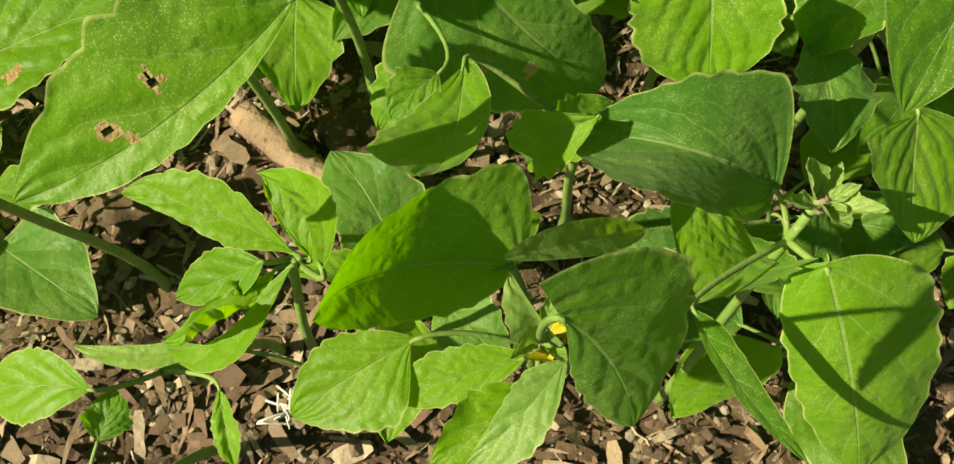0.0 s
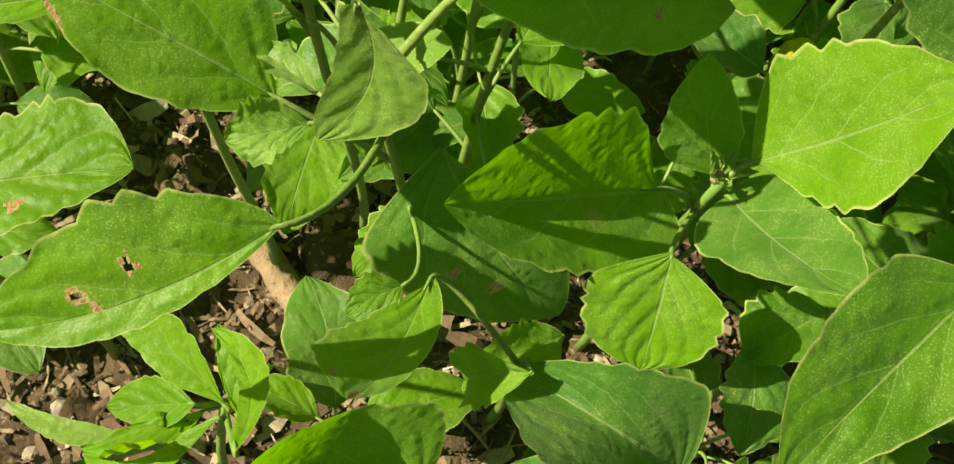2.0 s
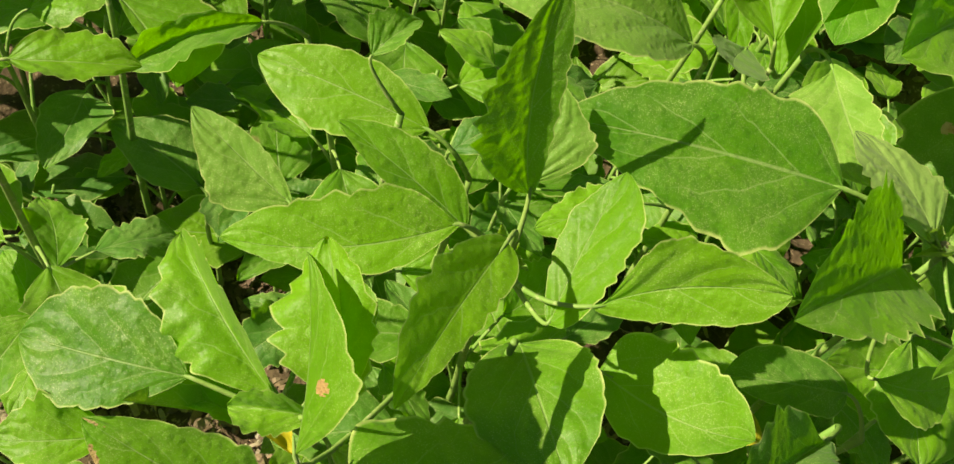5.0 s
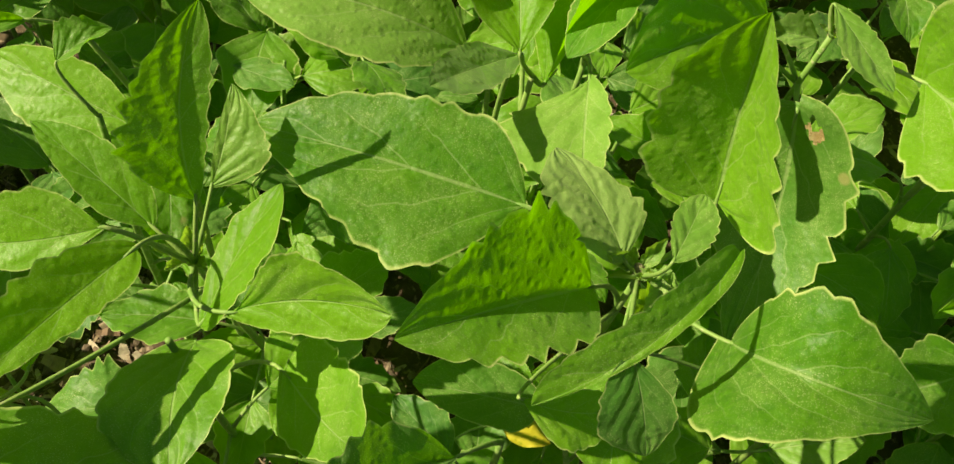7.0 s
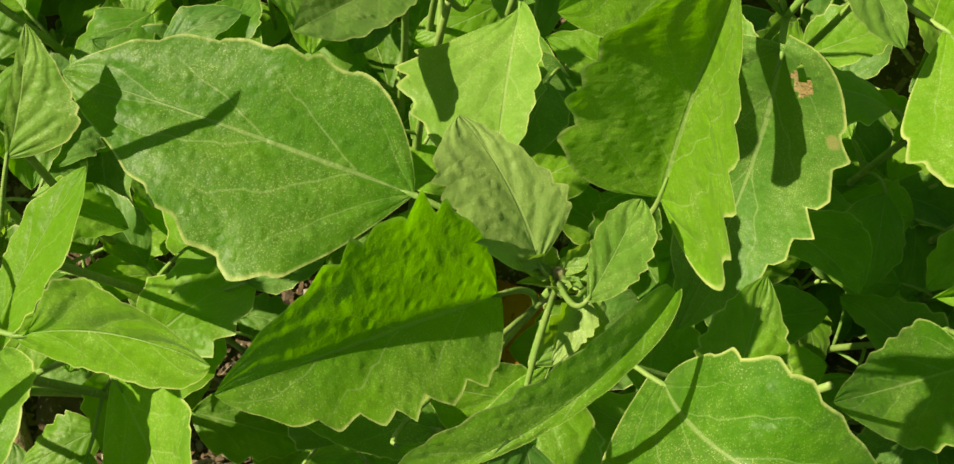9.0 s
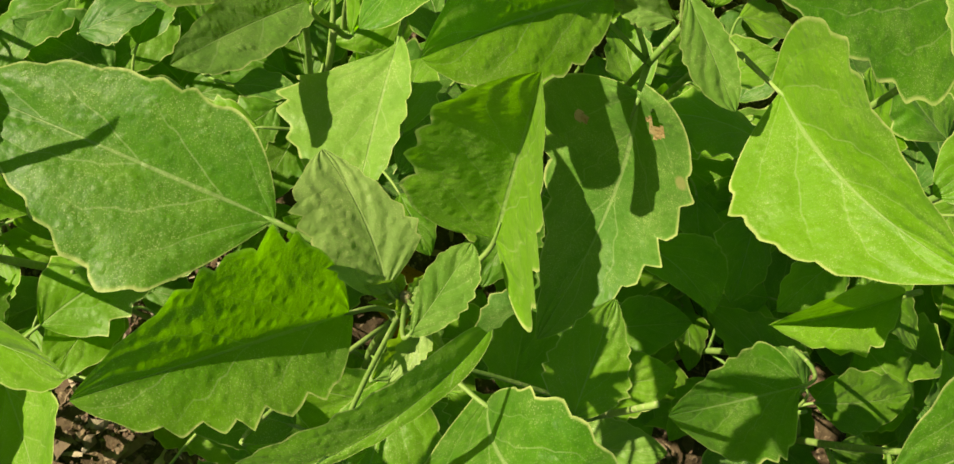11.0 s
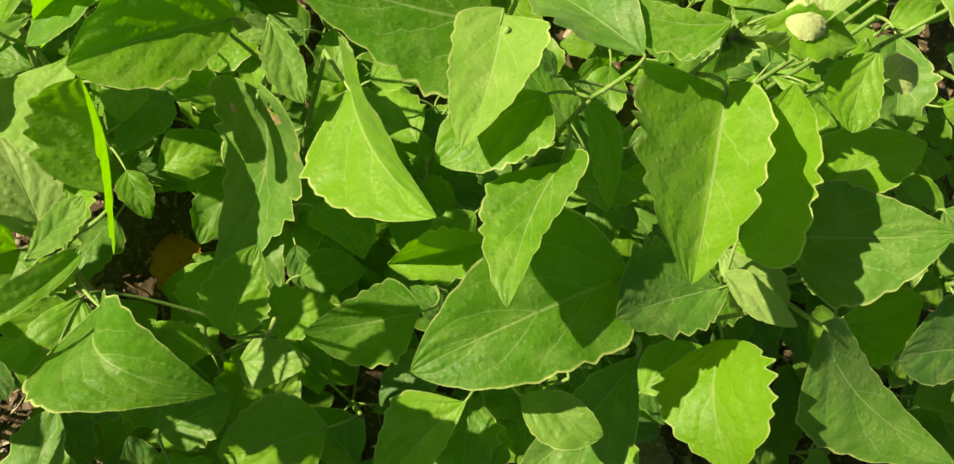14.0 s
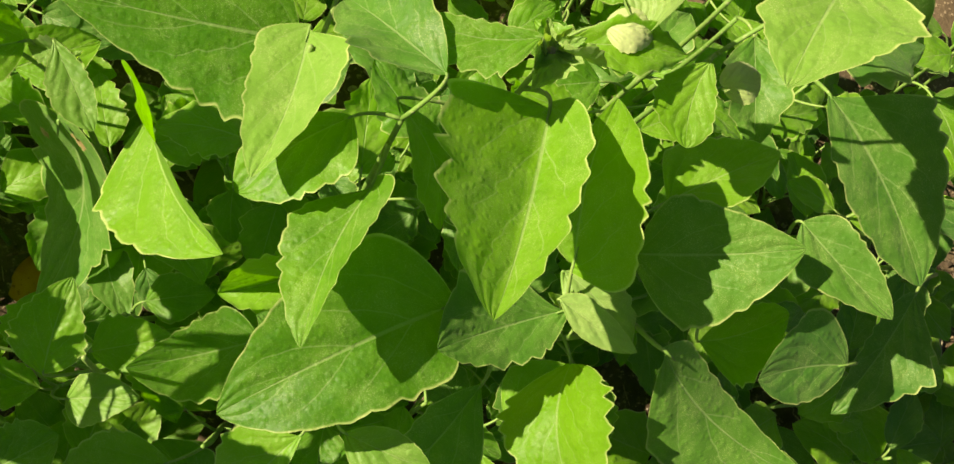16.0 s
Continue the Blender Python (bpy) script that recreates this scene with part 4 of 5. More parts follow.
formed('m', (0.2306, 0.4488, 0.2498), (0.2495, 0.377, 0.2704), (-0.35, 0.17, 0.92), (0.0204, 0.31, 0.37, 2.00, 32, 20, 0.047), (0.0387, 0.21, 0.79, 1.81, 30, 17, 0.005), -0.079, -0.016, jag=1.0, teeth=8)
formed('m', (0.2151, 0.4542, 0.2742), (0.1826, 0.44, 0.2664), (-0.16, -0.17, 0.97), (0.0124, 0.33, 0.85, 2.83, 12, -0, 0.009), (0.0053, 0.61, 0.53, 2.26, 12, -1, 0.023), -0.018, -0.080, jag=0.8)
formed('m', (0.1882, 0.4324, 0.2215), (0.2251, 0.4072, 0.2118), (0.34, 0.15, 0.93), (0.0077, 0.43, 0.83, 1.07, 10, -3, -0.004), (0.0117, 0.65, 1.29, 1.46, 12, -1, 0.006), 0.107, -0.071, jag=0.5)
leaf('m', (0.2178, 0.4635, 0.2615), (0.2222, 0.4466, 0.259), (0, -0.15, 0.99), 0.0111, 0.0052, 0.47, (17, 56), 0.06, look_as=LEAF_YOUNG, curl=0.3, wave=0.08)
leaf('m', (0.2215, 0.4604, 0.2625), (0.2392, 0.4637, 0.263), (0, -0.15, 0.99), 0.0048, 0.0029, 0.48, (31, 72), 0.06, look_as=LEAF_YOUNG, curl=0.3, wave=0.08)
leaf('m', (0.2236, 0.4644, 0.2635), (0.2558, 0.4842, 0.2664), (0, -0.15, 0.99), 0.0079, 0.0096, 0.41, (26, 26), 0.06)
leaf('m', (0.2405, 0.4774, 0.2665), (0.2282, 0.4859, 0.2685), (0.02, -0.19, 0.98), 0.0028, 0.0200, 0.56, 12, 0.06, look_as=LEAF_YOUNG, curl=0.9, jag=0.2)
lower_leaves('m')
shoot('m', (0.22, 0.4592, 0.2599), 0.014, 80)
plant('n', (0.277, 0.412, 0), (0.277, 0.412, 0.206), 'goosefoot weed with a large leaf and pale mealy young leaf')
formed('n', (0.2404, 0.3846, 0.2183), (0.2009, 0.3171, 0.2155), (0.03, -0.20, 0.98), (0.0223, 0.15, 0.60, 3.20, 14, 3, 0.028), (0.0310, 0.21, 0.67, 1.67, 8, 0, 0.057), 0.100, 0.021, jag=0.3)
formed('n', (0.2675, 0.4217, 0.2224), (0.2451, 0.4591, 0.2629), (-0.12, -0.76, 0.64), (0.0083, 0.15, 0.75, 1.85, 16, 4, 0.011), (0.0258, 0.15, 0.30, 3.20, 21, 7, 0.068), -0.090, -0.063, jag=0.6)
formed('n', (0.2761, 0.4102, 0.2137), (0.2453, 0.3703, 0.2267), (0.18, 0.18, 0.97), (0.0135, 0.36, 0.91, 2.15, 12, -1, 0.005), (0.0230, 0.54, 1.30, 1.73, 11, -1, -0.037), -0.085, 0.015, jag=0.8, look_as=LEAF_BLUE_SHADE)
formed('n', (0.2706, 0.4089, 0.2207), (0.3009, 0.4079, 0.225), (-0.14, -0.01, 0.99), (0.0067, 0.26, 0.62, 1.86, 11, -2, 0.026), (0.0067, 0.45, 0.92, 1.78, 12, -0, 0.011), -0.013, 0.014, jag=0.2, look_as=LEAF_YOUNG)
formed('n', (0.2864, 0.4436, 0.2056), (0.332, 0.4723, 0.2311), (-0.23, -0.41, 0.88), (0.0219, 0.30, 0.94, 1.23, 12, -0, -0.006), (0.0264, 0.32, 0.75, 1.52, 11, -1, 0.004), 0.020, 0.020, jag=0.25, look_as=LEAF_BLUE_SHADE)
formed('n', (0.2911, 0.4009, 0.192), (0.318, 0.3599, 0.1969), (-0.68, -0.37, 0.64), (0.0270, 0.40, 0.54, 2.70, 16, 3, -0.014), (0.0210, 0.38, 0.83, 1.98, 14, 1, 0.005), 0.181, 0.032, jag=0.9, look_as=LEAF_SUN)
formed('n', (0.2852, 0.463, 0.217), (0.3085, 0.5001, 0.2261), (-0.32, -0.03, 0.95), (0.0176, 0.20, 0.97, 1.97, 8, -4, 0.012), (0.0128, 0.44, 0.99, 1.77, 11, -2, -0.005), -0.004, -0.016, jag=0.3)
leaf('n', (0.2685, 0.4221, 0.2084), (0.303, 0.4147, 0.2084), (-0.03, -0.14, 0.99), 0.0097, 0.0119, 0.51, 12, 0.06, look_as=LEAF_YOUNG)
lower_leaves('n')
shoot('n', (0.2755, 0.4125, 0.2059), 0.01, 50)
plant('o', (0.34, 0.494, 0), (0.34, 0.494, 0.186), 'leafy green goosefoot weed with toothed mealy leaves')
formed('o', (0.3326, 0.4898, 0.2132), (0.3781, 0.4771, 0.2169), (-0.12, -0.15, 0.98), (0.0125, 0.20, 0.78, 2.33, 12, -1, 0.004), (0.0163, 0.30, 0.83, 1.05, 11, -1, 0.001), 0.007, 0.016, jag=0.3, look_as=LEAF_BLUE_SHADE)
lower_leaves('o')
plant('p', (0.151, 0.33, 0), (0.141, 0.295, 0.118), 'low goosefoot weed with toothed leaves in the shade of others')
formed('p', (0.1503, 0.294, 0.1412), (0.1727, 0.3087, 0.1524), (-0.30, -0.25, 0.92), (0.0095, 0.32, 0.79, 1.82, 12, -1, 0.006), (0.0110, 0.32, 0.62, 1.27, 12, -0, 0.016), 0.033, -0.013, jag=0.3, look_as=LEAF_PALE)
leaf('p', (0.1304, 0.2981, 0.129), (0.1177, 0.3236, 0.1321), (-0.03, -0.14, 0.99), 0.0112, 0.0167, 0.43, (43, 17), 0.06)
leaf('p', (0.1371, 0.2915, 0.1237), (0.1133, 0.2879, 0.1284), (0.21, -0.09, 0.97), 0.0131, 0.0079, 0.47, (17, 48), 0.06)
plant('q', (0.154, 0.309, 0), (0.154, 0.309, 0.186), 'leafy green goosefoot weed with toothed mealy leaves')
formed('q', (0.1423, 0.2976, 0.1642), (0.1317, 0.3289, 0.1743), (0.20, -0.24, 0.95), (0.0143, 0.37, 0.72, 1.58, 13, 0, 0.015), (0.0120, 0.37, 0.64, 1.20, 11, -1, 0.007), 0.042, -0.018, jag=0.7)
leaf('q', (0.0977, 0.2769, 0.1821), (0.1095, 0.2434, 0.1793), (-0, -0.09, 1), 0.0179, 0.0124, 0.58, 18, 0.06, jag=0.4, sharp=2.3, scars=((0.55, 0.25, 0.022),))
plant('r', (-0.05, 0.243, 0), (-0.05, 0.243, 0.214), 'tall green goosefoot weed with broad toothed leaves')
leaf('r', (-0.0605, 0.2441, 0.2275), (-0.0546, 0.2586, 0.2305), (0.07, -0.23, 0.97), 0.0063, 0.0044, 0.37, (17, 40), 0.06)
lower_leaves('r')
plant('s', (0.102, 0.198, 0), (0.092, 0.163, 0.17), 'blue-green mealy goosefoot weed with torn leaves')
formed('s', (0.0896, 0.1703, 0.192), (0.0537, 0.1855, 0.2258), (0.19, -0.80, 0.57), (0.0096, 0.65, 0.95, 2.58, 5, -8, 0.046), (0.0094, 0.63, 0.94, 1.78, 7, -6, 0.016), -0.099, 0.094, jag=0.6, look_as=LEAF_BLUE_SHADE, holes=((0.45, 0.2, 0.03), (0.5, 0.35, 0.02), (0.6, 0.1, 0.018)))
formed('s', (0.0904, 0.1412, 0.1358), (0.0917, 0.119, 0.1238), (0.36, -0.43, 0.83), (0.0149, 0.22, 0.76, 2.59, 7, -5, 0.046), (0.0138, 0.21, 0.88, 1.53, 10, -3, -0.020), -0.041, -0.002, jag=0.2)
formed('s', (0.0827, 0.146, 0.1993), (0.0622, 0.1104, 0.1826), (0.10, -0.47, 0.88), (0.0115, 0.39, 1.30, 1.28, 12, -0, -0.004), (0.0154, 0.28, 1.03, 3.07, 14, 2, 0.007), 0.002, 0.012, jag=0.1)
leaf('s', (0.0842, 0.1672, 0.1421), (0.069, 0.1511, 0.1387), (-0.01, -0.19, 0.98), 0.0067, 0.0101, 0.58, (44, 17), 0.06)
plant('t', (0.036, 0.17, 0), (0.026, 0.135, 0.137), 'leafy green goosefoot weed with toothed mealy leaves')
formed('t', (0.0022, 0.1421, 0.1437), (-0.0037, 0.1059, 0.1648), (-0.18, 0.52, 0.84), (0.0062, 0.33, 0.67, 2.06, 14, 1, 0.011), (0.0133, 0.65, 1.17, 1.05, 13, 0, -0.026), -0.144, -0.005, jag=0.3, scars=((0.95, 0, 0.09), (0.8, 0.7, 0.03)))
leaf('t', (0.0258, 0.1276, 0.1498), (0.016, 0.1321, 0.1231), (-0.79, -0.58, 0.2), 0.0058, 0.0064, 0.43, (32, 32), 0.06)
leaf('t', (0.0358, 0.1566, 0.1093), (0.0176, 0.14, 0.1114), (0.18, -0.08, 0.98), 0.0076, 0.0066, 0.46, (17, 17), 0.06)
plant('x0', (-0.048, 0.131, 0), (-0.058, 0.096, 0.089), 'low goosefoot weed with toothed leaves in the shade of others')
formed('x0', (-0.066, 0.0868, 0.1063), (-0.0911, 0.0888, 0.0949), (-0.42, -0.30, 0.86), (0.0079, 0.59, 0.96, 1.17, 11, -1, 0.003), (0.0075, 0.41, 0.76, 1.94, 13, -0, 0.001), 0.043, 0.033, jag=0.3)
leaf('x0', (-0.043, 0.0898, 0.1), (-0.0385, 0.0749, 0.0971), (-0.01, -0.19, 0.98), 0.0031, 0.0027, 0.58, (39, 39), 0.06)
plant('x1', (-0.058, 0.1, 0), (-0.068, 0.065, 0.087), 'low goosefoot weed with toothed leaves in the shade of others')
leaf('x1', (-0.0653, 0.0786, 0.0987), (-0.0631, 0.0886, 0.1007), (-0.01, -0.19, 0.98), 0.0039, 0.0049, 0.48, (17, 17), 0.06)
plant('x4', (0.078, 0.205, 0), (0.068, 0.17, 0.126), 'low goosefoot weed with toothed leaves in the shade of others')
leaf('x4', (0.0702, 0.1564, 0.1385), (0.074, 0.1331, 0.1327), (0.01, -0.24, 0.97), 0.0092, 0.0075, 0.55, (17, 17), 0.06, look_as=LEAF_BLUE_SHADE)
plant('x6', (-0.085, 0.149, 0), (-0.095, 0.114, 0.147), 'yellow-green goosefoot weed with sunlit toothed leaves')
formed('x6', (-0.0766, 0.1155, 0.1678), (-0.0486, 0.1266, 0.1756), (-0.18, -0.23, 0.96), (0.0128, 0.65, 0.53, 2.73, 9, -3, -0.003), (0.0101, 0.33, 1.03, 1.26, 11, -2, -0.005), 0.009, -0.010, jag=0.6, look_as=LEAF_SUN, scars=((0.4, 0.5, 0.04),))
plant('x7', (-0.048, 0.193, 0), (-0.058, 0.158, 0.168), 'yellow-green goosefoot weed with sunlit toothed leaves')
leaf('x7', (-0.0707, 0.1512, 0.1803), (-0.094, 0.1386, 0.1766), (-0, -0.27, 0.96), 0.0063, 0.0102, 0.48, 16, 0.06)
plant('x8', (-0, 0.222, 0), (-0, 0.207, 0.205), 'tall green goosefoot weed with broad toothed leaves')
formed('x8', (0.0015, 0.2131, 0.1934), (0.0227, 0.1809, 0.2112), (-0.42, 0.21, 0.88), (0.0150, 0.38, 0.85, 3.00, 12, 0, 0.007), (0.0169, 0.58, 0.58, 2.58, 11, -1, 0.029), 0.103, 0.013, jag=0.3)
formed('x8', (0.0221, 0.2206, 0.1862), (0.0555, 0.2069, 0.2167), (-0.71, -0.23, 0.67), (0.0162, 0.28, 0.30, 2.97, 14, 1, -0.026), (0.0102, 0.34, 0.93, 1.60, 10, -2, 0.029), -0.083, 0.052, jag=0.3)
lower_leaves('x8')
plant('x10', (0.106, 0.282, 0), (0.096, 0.247, 0.172), 'blue-green mealy goosefoot weed with broad toothed leaves')
formed('x10', (0.084, 0.2503, 0.1838), (0.0518, 0.2369, 0.1856), (0.08, -0.06, 0.99), (0.0088, 0.24, 0.75, 2.48, 13, 0, 0.011), (0.0095, 0.56, 0.44, 2.35, 12, -1, 0.020), 0.014, 0.006, jag=0.2, look_as=LEAF_BLUE_SHADE)
formed('x10', (0.1044, 0.2718, 0.1786), (0.0769, 0.2572, 0.1835), (0.36, -0.39, 0.85), (0.0142, 0.26, 0.95, 2.51, 10, -2, 0.014), (0.0093, 0.46, 0.78, 2.34, 13, 0, 0.001), -0.058, -0.039, jag=0.3)
lower_leaves('x10')
plant('x12', (0.014, 0.356, 0), (0.014, 0.341, 0.179), 'leafy green goosefoot weed with toothed mealy leaves')
formed('x12', (0.0067, 0.3357, 0.1889), (-0.0573, 0.3072, 0.2003), (0.21, -0.09, 0.97), (0.0208, 0.41, 0.68, 2.38, 15, 2, 0.012), (0.0181, 0.32, 0.84, 1.41, 14, 1, 0.012), 0.122, 0.000, jag=0.3, look_as=LEAF_PALE)
lower_leaves('x12')
plant('x13', (0.033, 0.409, 0), (0.033, 0.394, 0.221), 'tall green goosefoot weed with broad toothed leaves')
leaf('x13', (0.0462, 0.3894, 0.2335), (0.0764, 0.3796, 0.2316), (0.01, -0.15, 0.99), 0.0099, 0.0092, 0.50, (17, 17), 0.06)
lower_leaves('x13')
plant('x16', (0.264, 0.509, 0), (0.264, 0.494, 0.26), 'blue-green mealy goosefoot weed with broad toothed leaves')
formed('x16', (0.2779, 0.5127, 0.2994), (0.2766, 0.4662, 0.3086), (-0.38, 0.19, 0.90), (0.0277, 0.38, 0.62, 1.05, 12, -0, 0.031), (0.0168, 0.54, 0.79, 1.14, 9, -3, 0.004), 0.031, 0.010, jag=0.5, look_as=LEAF_PALE)
formed('x16', (0.2632, 0.4885, 0.2638), (0.2734, 0.4649, 0.2518), (-0.04, -0.46, 0.88), (0.0082, 0.65, 0.76, 2.26, 12, -1, 0.007), (0.0132, 0.44, 0.76, 1.97, 11, -1, -0.008), 0.001, 0.075, jag=0.5)
lower_leaves('x16')
plant('x17', (0.274, 0.569, 0), (0.274, 0.554, 0.2), 'blue-green mealy goosefoot weed with broad toothed leaves')
leaf('x17', (0.2812, 0.5424, 0.2125), (0.3043, 0.5063, 0.208), (-0.03, -0.14, 0.99), 0.0121, 0.0144, 0.45, (17, 17), 0.06, look_as=LEAF_BLUE_SHADE)
lower_leaves('x17')
plant('x18', (0.227, 0.362, 0), (0.227, 0.347, 0.193), 'yellow-green goosefoot weed with sunlit toothed leaves')
formed('x18', (0.2273, 0.3291, 0.1683), (0.2212, 0.2832, 0.1495), (-0.25, -0.34, 0.91), (0.0095, 0.53, 0.98, 1.96, 13, 0, 0.012), (0.0189, 0.34, 1.01, 1.21, 12, -1, -0.015), 0.041, 0.029, jag=0.4)
formed('x18', (0.2378, 0.3352, 0.2033), (0.2682, 0.3405, 0.2056), (-0.05, -0.15, 0.99), (0.0080, 0.45, 0.82, 1.85, 12, -1, 0.009), (0.0114, 0.44, 0.65, 2.22, 12, -1, 0.013), 0.031, 0.008, jag=0.2, look_as=LEAF_PALE)
leaf('x18', (0.2419, 0.3412, 0.1171), (0.263, 0.3146, 0.1149), (-0.05, -0.12, 0.99), 0.0083, 0.0082, 0.48, (23, 23), 0.06)
lower_leaves('x18')
plant('x19', (0.3, 0.437, 0), (0.3, 0.422, 0.206), 'tall green goosefoot weed with broad toothed leaves')
formed('x19', (0.3086, 0.4142, 0.2247), (0.3873, 0.4127, 0.2022), (0.26, -0.26, 0.93), (0.0123, 0.15, 0.98, 2.26, -2, -16, 0.017), (0.0247, 0.44, 0.90, 1.50, -6, -19, -0.015), -0.111, 0.074, jag=0.4, look_as=LEAF_BLUE_SHADE)
lower_leaves('x19')
plant('x20', (0.271, 0.407, 0), (0.271, 0.392, 0.161), 'leafy green goosefoot weed with toothed mealy leaves')
formed('x20', (0.2699, 0.3777, 0.1804), (0.2592, 0.3151, 0.1675), (0.03, -0.21, 0.98), (0.0202, 0.47, 1.01, 2.34, 12, -0, 0.002), (0.0110, 0.37, 0.91, 2.40, 13, 0, 0.019), 0.056, -0.026, jag=0.3, look_as=LEAF_BLUE_SHADE)
lower_leaves('x20')
plant('x22', (0.311, 0.57, 0), (0.311, 0.555, 0.196), 'blue-green mealy goosefoot weed with broad toothed leaves')
formed('x22', (0.3149, 0.5358, 0.2209), (0.386, 0.4993, 0.2092), (0.08, -0.16, 0.98), (0.0320, 0.26, 1.16, 1.40, 11, -2, -0.019), (0.0186, 0.51, 0.71, 1.94, 11, -2, -0.001), 0.009, -0.049, jag=0.5, look_as=LEAF_BLUE_SHADE)
lower_leaves('x22')
plant('x23', (0.263, 0.552, 0), (0.263, 0.537, 0.236), 'blue-green mealy goosefoot weed with broad toothed leaves')
leaf('x23', (0.2759, 0.5413, 0.2484), (0.3288, 0.5589, 0.2456), (0.07, -0.04, 1), 0.0142, 0.0330, 0.47, (58, 17), 0.06, look_as=LEAF_BLUE_SHADE)
lower_leaves('x23')
plant('x24', (0.328, 0.484, 0), (0.328, 0.469, 0.171), 'blue-green mealy goosefoot weed with broad toothed leaves')
formed('x24', (0.3307, 0.439, 0.1842), (0.3557, 0.4694, 0.186), (0.21, -0.23, 0.95), (0.0113, 0.48, 0.92, 2.41, 12, -0, 0.012), (0.0195, 0.30, 0.95, 1.47, 10, -2, 0.004), 0.012, 0.049, jag=0.4)
lower_leaves('x24')
plant('x25', (0.423, 0.561, 0), (0.423, 0.546, 0.146), 'leafy green goosefoot weed with toothed mealy leaves')
formed('x25', (0.4106, 0.5223, 0.1613), (0.411, 0.463, 0.1409), (-0.09, -0.32, 0.94), (0.0231, 0.48, 0.95, 1.05, 15, -2, -0.005), (0.0089, 0.33, 0.48, 1.99, 17, -7, 0.019), 0.057, -0.010, jag=0.6, look_as=LEAF_BLUE_SHADE)
lower_leaves('x25')
plant('x26', (0.195, 0.382, 0), (0.195, 0.367, 0.131), 'low goosefoot weed with toothed leaves in the shade of others')
formed('x26', (0.1952, 0.3497, 0.155), (0.1636, 0.3141, 0.1651), (0.00, 0.27, 0.96), (0.0204, 0.40, 1.19, 2.35, 16, 3, -0.016), (0.0155, 0.22, 0.74, 1.05, 14, 2, -0.005), -0.085, 0.011, jag=0.4)
lower_leaves('x26')
plant('x27', (0.145, 0.346, 0), (0.145, 0.331, 0.125), 'low goosefoot weed with toothed leaves in the shade of others')
formed('x27', (0.1444, 0.3125, 0.1287), (0.1669, 0.3339, 0.1367), (-0.08, -0.28, 0.96), (0.0126, 0.32, 0.84, 1.78, 12, -1, -0.008), (0.0109, 0.44, 0.75, 1.66, 12, -1, -0.000), 0.028, 0.002, jag=0.6)
lower_leaves('x27')
plant('x28', (0.169, 0.281, 0), (0.159, 0.246, 0.11), 'low goosefoot weed with toothed leaves in the shade of others')
formed('x28', (0.1412, 0.2568, 0.123), (0.1554, 0.2823, 0.1363), (-0.19, -0.37, 0.91), (0.0130, 0.48, 0.60, 2.20, 11, -2, 0.021), (0.0130, 0.38, 0.66, 2.12, 11, -2, 0.007), -0.009, 0.009, jag=0.6)
lower_leaves('x28')
plant('x29', (0.2, 0.322, 0), (0.2, 0.307, 0.127), 'low goosefoot weed with toothed leaves in the shade of others')
formed('x29', (0.1923, 0.2944, 0.1241), (0.1646, 0.2617, 0.1217), (0.17, -0.22, 0.96), (0.0177, 0.34, 0.79, 2.20, 12, -0, 0.012), (0.0213, 0.39, 0.75, 1.92, 14, 1, 0.028), 0.099, 0.002, jag=0.4)
lower_leaves('x29')
plant('x30', (0.127, 0.374, 0), (0.127, 0.359, 0.128), 'low goosefoot weed with toothed leaves in the shade of others')
formed('x30', (0.136, 0.3611, 0.1391), (0.1643, 0.3556, 0.1411), (-0.07, 0.03, 1.00), (0.0143, 0.50, 0.66, 2.37, 12, -1, 0.030), (0.0084, 0.18, 0.67, 1.27, 12, -0, 0.039), 0.052, -0.066, jag=0.2)
lower_leaves('x30')
plant('x31', (0.209, 0.41, 0), (0.209, 0.395, 0.16), 'leafy green goosefoot weed with toothed mealy leaves')
leaf('x31', (0.1999, 0.3844, 0.1723), (0.1733, 0.3531, 0.1676), (0, -0.15, 0.99), 0.0115, 0.0076, 0.54, (26, 70), 0.06)
lower_leaves('x31')
plant('x32', (-0.084, 0.311, 0), (-0.094, 0.276, 0.181), 'leafy green goosefoot weed with toothed mealy leaves')
leaf('x32', (-0.1022, 0.2646, 0.1925), (-0.126, 0.2341, 0.187), (0.06, -0.22, 0.97), 0.0130, 0.0029, 0.57, (34, 72), 0.06)
lower_leaves('x32')
plant('x33', (-0.141, 0.21, 0), (-0.141, 0.195, 0.21), 'yellow-green goosefoot weed with sunlit toothed leaves')
leaf('x33', (-0.1283, 0.2015, 0.2217), (-0.1031, 0.2153, 0.2233), (0.06, -0.23, 0.97), 0.0093, 0.0069, 0.47, (17, 38), 0.06, look_as=LEAF_SUN)
lower_leaves('x33')
plant('x34', (0.08, 0.248, 0), (0.08, 0.233, 0.195), 'blue-green mealy goosefoot weed with broad toothed leaves')
leaf('x34', (0.0734, 0.2203, 0.2075), (0.055, 0.1857, 0.2191), (0.24, 0.19, 0.95), 0.0050, 0.0113, 0.54, (72, 35), 0.06, look_as=LEAF_BLUE_SHADE)
lower_leaves('x34')
plant('x35', (0.144, 0.226, 0), (0.134, 0.191, 0.144), 'blue-green mealy goosefoot weed with broad toothed leaves')
